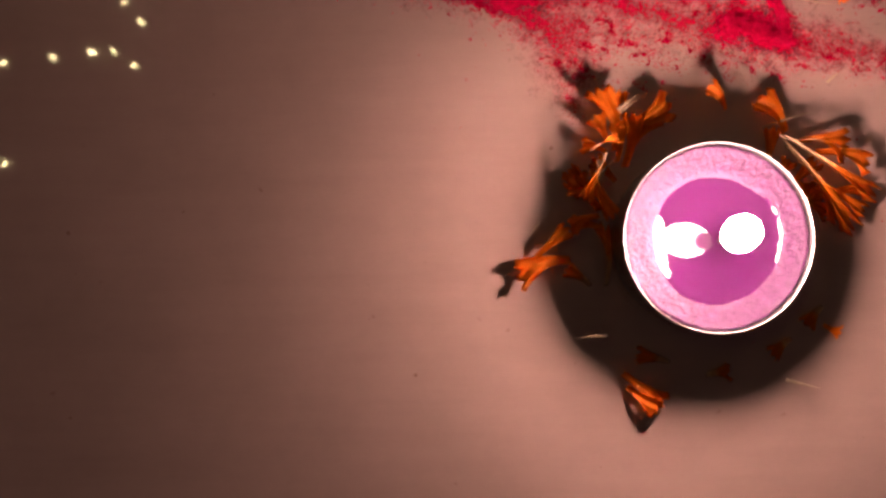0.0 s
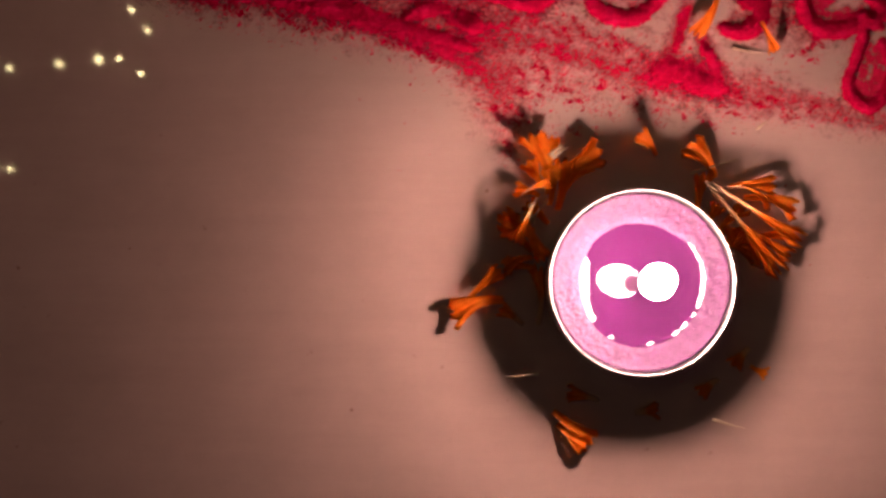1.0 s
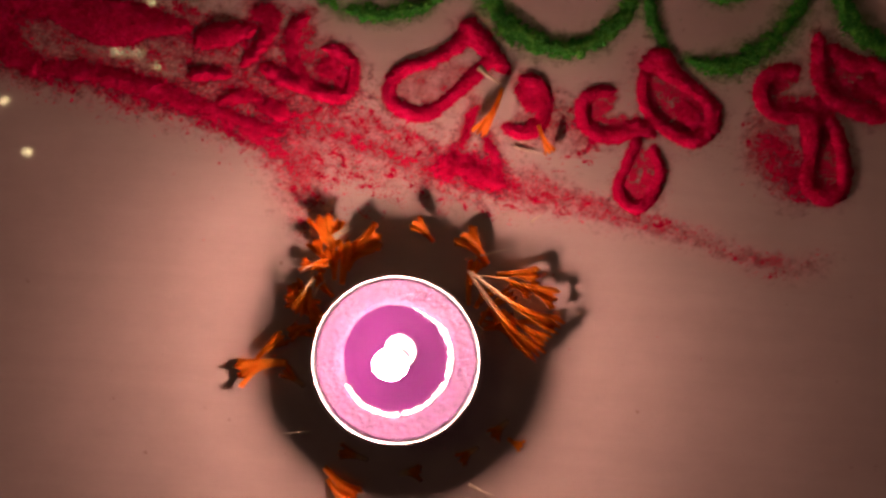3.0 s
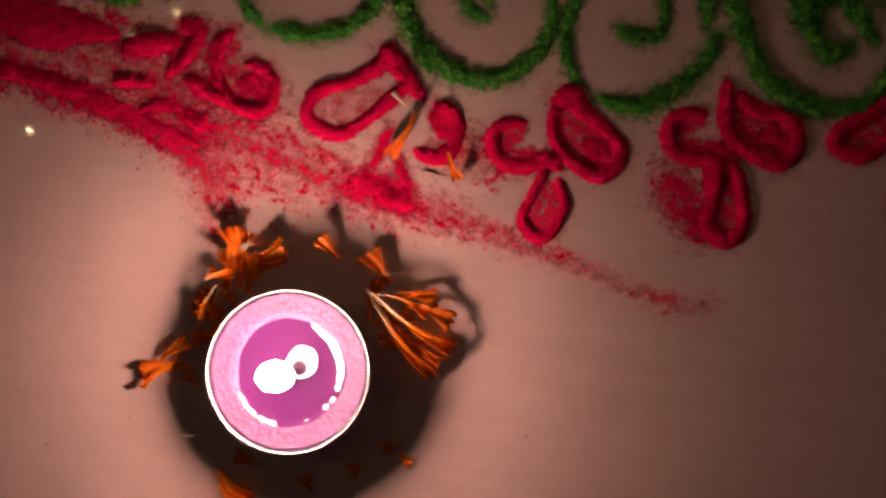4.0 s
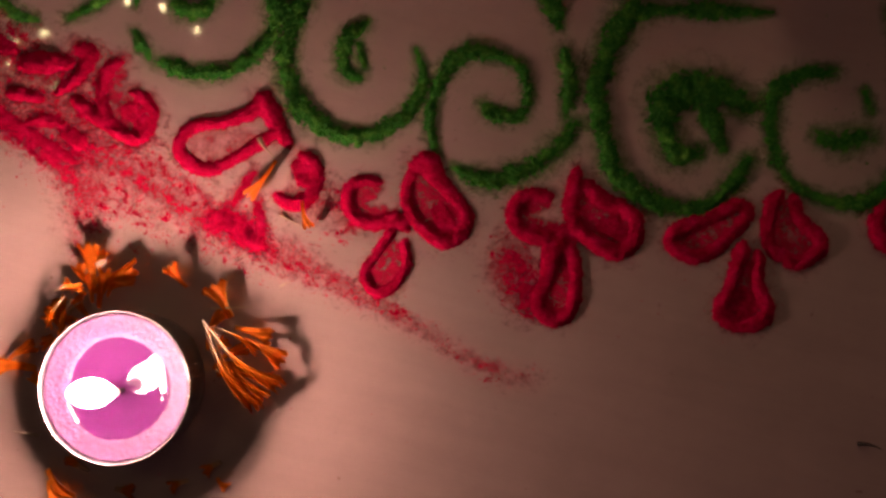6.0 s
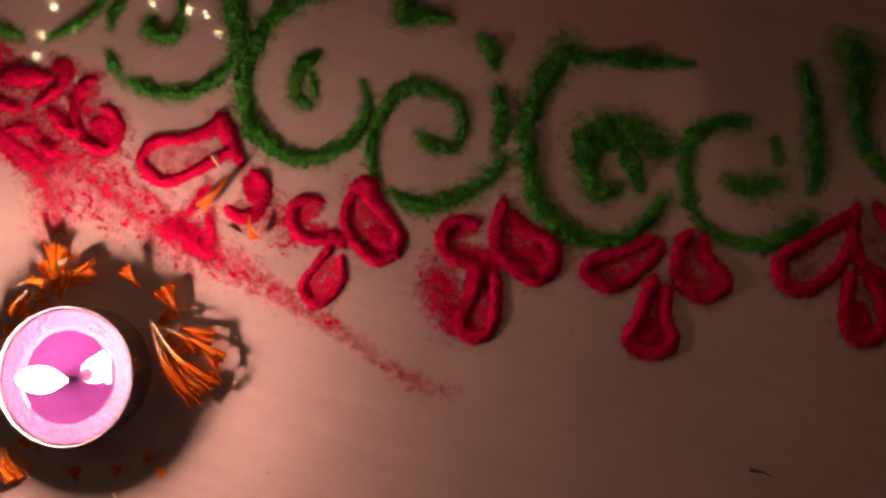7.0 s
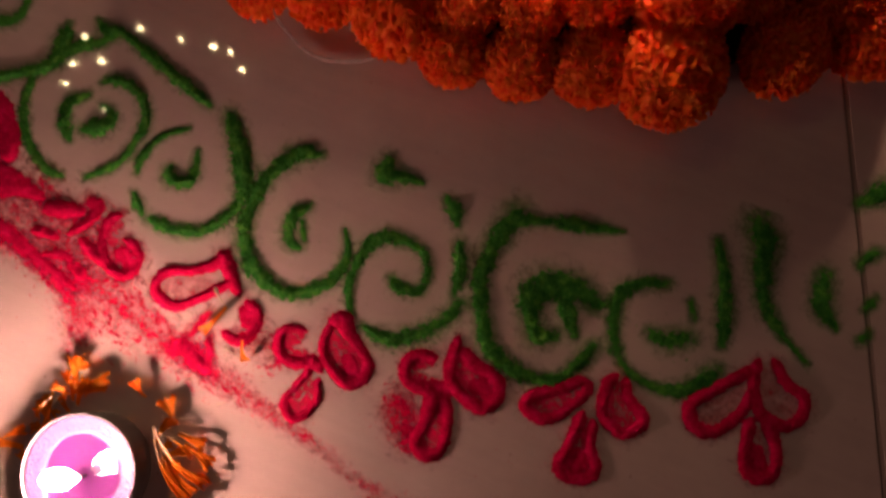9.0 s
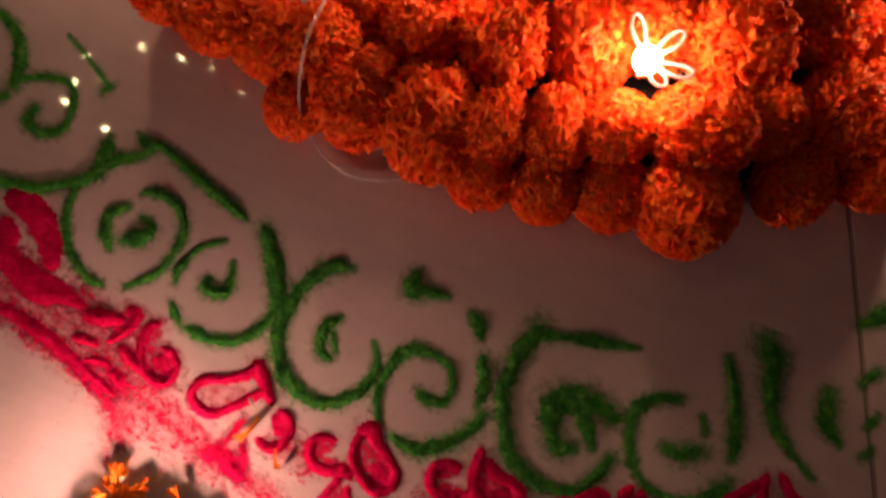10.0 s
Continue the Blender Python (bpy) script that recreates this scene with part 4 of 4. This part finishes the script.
straw([(83, 58.8, 0.3), (87, 57.9, 0.4), (91, 57.5, 0.3)], 0.25, "pale dry stalk on the bare tile")


# ---- marigold garland ----
def marigold_mesh(seed, petals=820):
    """A pompon of short ruffled petals round a dense heart, of radius 1."""
    rng = random.Random(seed)
    verts, faces = [], []
    for i in range(petals):
        h = 1 - 1.94 * (i + 0.5) / petals
        a = i * 2.39996 + rng.uniform(-0.3, 0.3)
        out = Vector((math.cos(a) * math.sqrt(1 - h * h), math.sin(a) * math.sqrt(1 - h * h), h))
        out = (out + 0.10 * Vector((rng.uniform(-1, 1), rng.uniform(-1, 1), rng.uniform(-1, 1)))).normalized()
        lump = 1 + 0.05 * noise.noise(out * 2.5 + Vector((seed * 7.0, 0, 0)))
        side = out.cross(Vector((rng.uniform(-1, 1), rng.uniform(-1, 1), rng.uniform(-1, 1)))).normalized()
        up = side.cross(out)
        reach, half, fold, roll = lump * rng.uniform(0.92, 1.03), rng.uniform(0.062, 0.105), rng.uniform(0.1, 0.7), rng.uniform(0.03, 0.13)
        base = len(verts)
        for t, wide, over in ((0.76, 0.6, 0.0), (0.91, 0.95, 0.12), (0.985, 1.15, 0.5), (0.985, 1.0, 1.0)):
            for s in (-1, -0.35, 0.35, 1):
                lift = fold * half * wide * (s * s - 0.4)
                ruffle = 0.026 * math.sin(6 * s + i * 1.7) * (t > 0.92)
                verts.append(out * (reach * t + ruffle) + side * (s * half * wide) + up * (lift + roll * over))
        for r in range(3):
            for k in range(3):
                p = base + 4 * r + k
                faces.append((p, p + 1, p + 5, p + 4))
    me = bpy.data.meshes.new("marigold_flower")
    me.from_pydata([tuple(v) for v in verts], [], faces)
    me.materials.append(PETAL)
    me.polygons.foreach_set("use_smooth", [True] * len(me.polygons))
    me.update()
    return me


heart_pattern = lathe([(0, -0.84), (0.42, -0.73), (0.73, -0.42), (0.84, 0), (0.73, 0.42), (0.42, 0.73), (0, 0.84)], 18)
HEART = bpy.data.meshes.new("heart")
heart_pattern.to_mesh(HEART)
heart_pattern.free()
HEART.materials.append(PETAL)
BLOOMS = [marigold_mesh(s) for s in (1, 2, 3, 4)]
bloom_rng = random.Random(8)


def marigold(x, y, z, r, tall=1.0):
    """A bloom on its side: place and radius in millimetres; tall stretches it along its stem."""
    ob = new("marigold_flower", bloom_rng.choice(BLOOMS))
    s = 0.00107 * r
    ob.matrix_basis = pose(0.001 * x, 0.001 * y, 0.001 * z, 0, 0, 22.5 + bloom_rng.uniform(-14, 14)) @ pose(0, 0, 0, -60 + bloom_rng.uniform(-12, 12), 0, 0) @ pose(0, 0, 0, 0, 0, bloom_rng.uniform(0, 360)) @ Matrix.Diagonal((s, s, s * tall, 1))
    new("heart", HEART).parent = ob
    return tagged(ob, "deep orange pompon marigold bloom threaded in a garland", "flower", "marigold garland")


plate_form = lathe([(0, 0.0004), (0.084, 0.0004), (0.104, 0.0016), (0.1095, 0.0046), (0.1100, 0.0052), (0.1094, 0.0055), (0.1035, 0.0028), (0.084, 0.0018), (0, 0.0018)], 128)
tray = part("tray", plate_form, PLATE, None)
tray.location = (0.145, 0.303, 0)
tagged(tray, "shallow dark round tray under the marigold garland", "tray")
FRONT_BLOOMS = (
                      (95.7, 192.0, 17.0, 17.1, 1.31),
                      (118.9, 198.1, 22.0, 12.1, 1.16),
                      (119.8, 180.5, 11.5, 11.9, 0.97),
                      (138.5, 203.5, 23.0, 11.3, 1.37),
                      (142.1, 185.6, 12.0, 12.7, 1.00),
                      (156.8, 211.3, 25.5, 12.8, 0.97),
                      (164.8, 192.4, 13.0, 13.4, 1.00),
                      (182.7, 221.0, 26.0, 18.3, 0.86),
                      (188.7, 197.5, 17.0, 17.1, 1.05),
                      (203.6, 232.4, 25.0, 12.4, 1.06),
                      (220.6, 219.0, 14.0, 12.9, 1.21),
                      (226.4, 244.6, 22.0, 16.7, 1.16),
                      (244.9, 234.1, 14.0, 14.5, 1.00),
)
for place in FRONT_BLOOMS:
    marigold(*place)
BACK_BLOOMS = (
                      (67.8, 189.1, 16.0, 15.6, 1.15),
                      (72.7, 200.9, 26.0, 8.2, 0.91),
                      (51.1, 203.0, 21.0, 14.5, 1.00),
                      (32.2, 199.2, 17.0, 15.5, 0.97),
                      (11.3, 200.8, 17.0, 17.4, 0.84),
                      (46.2, 180.1, 11.0, 10.7, 1.15),
                      (81.8, 222.0, 25.0, 15.0, 0.93),
                      (110.2, 227.4, 27.0, 16.0, 1.21),
                      (136.9, 236.0, 25.0, 15.0, 1.25),
                      (158.0, 250.0, 22.0, 15.2, 1.10),
                      (184.6, 253.3, 28.0, 18.5, 1.02),
                      (206.9, 270.9, 26.0, 17.5, 0.89),
                      (230.8, 264.9, 22.0, 12.5, 1.44),
                      (55.8, 224.6, 20.0, 12.6, 0.88),
                      (-13.7, 202.6, 15.0, 13.7, 0.86),
                      # unseen bloom, added only to carry the leftmost extra light
                      (-55.0, 264.0, 16.0, 16.5, 1.00),
                      (63.0, 214.0, 10.0, 11.5, 1.00),
                      (53.0, 221.0, 8.0, 9.0, 1.00),
)
for place in BACK_BLOOMS:
    marigold(*place)


# ---- fairy light among the flowers ----
def fairy_light(x, y, z):
    top = thing("fairy_light", (x, y, z), "lit blossom-shaped fairy light resting on the marigolds", "light", "fairy lights on the garland")
    part("bulb", lathe([(0, -0.005), (0.0026, -0.0042), (0.0040, -0.0015), (0.0042, 0.0010), (0.0030, 0.0036), (0, 0.0048)], 24), LED, top, "white-hot warm LED")
    for turn, reach in ((132, 0.013), (55, 0.012), (-48, 0.0105), (-10, 0.014)):
        a = radians(turn)
        loop = []
        for k in range(25):
            w = 2 * math.pi * k / 24
            r, s = 0.0035 + (reach - 0.0035) * (1 - math.cos(w)) / 2, 0.0024 * math.sin(w) * (0.6 + 0.4 * (1 - math.cos(w)) / 2)
            loop.append((r * math.cos(a) - s * math.sin(a), r * math.sin(a) + s * math.cos(a), 0.001 + 30 * r * r))
        part("blossom_petal", tube(loop, 0.0006, 6), CLEAR, top, "clear plastic petal loop")
    part("socket", lathe([(0, -0.010), (0.0017, -0.010), (0.0019, -0.004), (0, -0.004)], 16), CLEAR, top)
    return top


fairy_light(0.1561, 0.2275, 0.0465)
# unseen copies along the garland, added to brighten its blooms and the floor
for x, y, z in ((0.082, 0.252, 0.052), (0.250, 0.285, 0.045), (-0.056, 0.262, 0.043)):
    fairy_light(x, y, z)
wire = thing("fairy_light_wire", (0, 0, 0), "clear twisted fairy light wire looping out of the flowers", "wire")
WAY = ((0.0502, 0.2128, 0.0360), (0.0511, 0.2053, 0.0390), (0.0510, 0.1985, 0.0390), (0.0517, 0.1901, 0.0360), (0.0518, 0.1827, 0.0280), (0.0526, 0.1768, 0.0180), (0.0555, 0.1724, 0.0070), (0.0611, 0.1691, 0.0020), (0.0696, 0.1662, 0.0012), (0.0777, 0.1664, 0.0012), (0.0877, 0.1700, 0.0012), (0.0929, 0.1740, 0.0012))
part("strand", tube(WAY, 0.00032, 8, 0.0006, 0.00036, 0.55), WIRE, wire)
part("strand", tube([(x, y, z) for x, y, z in WAY], 0.00032, 8, 0.0006, -0.00036, 0.55), WIRE, wire)


# ---- string of fairy lights on the wall, mirrored in the floor ----
def light_string():
    top = thing("fairy_light_string", (0, 0, 0), "string of small warm white fairy lights hung before the wall", "light")
    spots = ((-0.704, 0.726), (-0.736, 0.642), (-0.778, 0.693), (-0.752, 0.525), (-0.806, 0.562), (-0.859, 0.560), (-0.961, 0.547), (-1.089, 0.532), (-1.082, 0.269), (-1.156, 0.403), (-1.233, 0.449), (-1.231, 0.363), (-1.229, 0.300))
    part("cord", tube([(-0.45, 0.75, 1.85), *[(x, y, 1.74) for x, y in spots], (-1.4, 0.15, 1.85)], 0.0012, 6, 0.02), CORD, top)
    for k, (x, y) in enumerate(spots):
        big = 1.4 if k == 5 else 1.0
        bm = lathe([(0, -0.008 * big), (0.004 * big, -0.006 * big), (0.0054 * big, 0), (0.004 * big, 0.005), (0, 0.007)], 14)
        ob = part("bulb", bm, BULB, top, "glowing warm white bulb")
        ob.location = (x, y, 1.70)
        part("lead", tube([(x, y, 1.706), (x, y, 1.741)], 0.0007, 6), CORD, top)
    return top


light_string()

straw([(245.2, 42.4, 0.3), (248.4, 43.0, 0.5), (251.9, 42.7, 0.3)], 0.5, "tiny dark twig on the bare tile").data.materials[0] = WICK
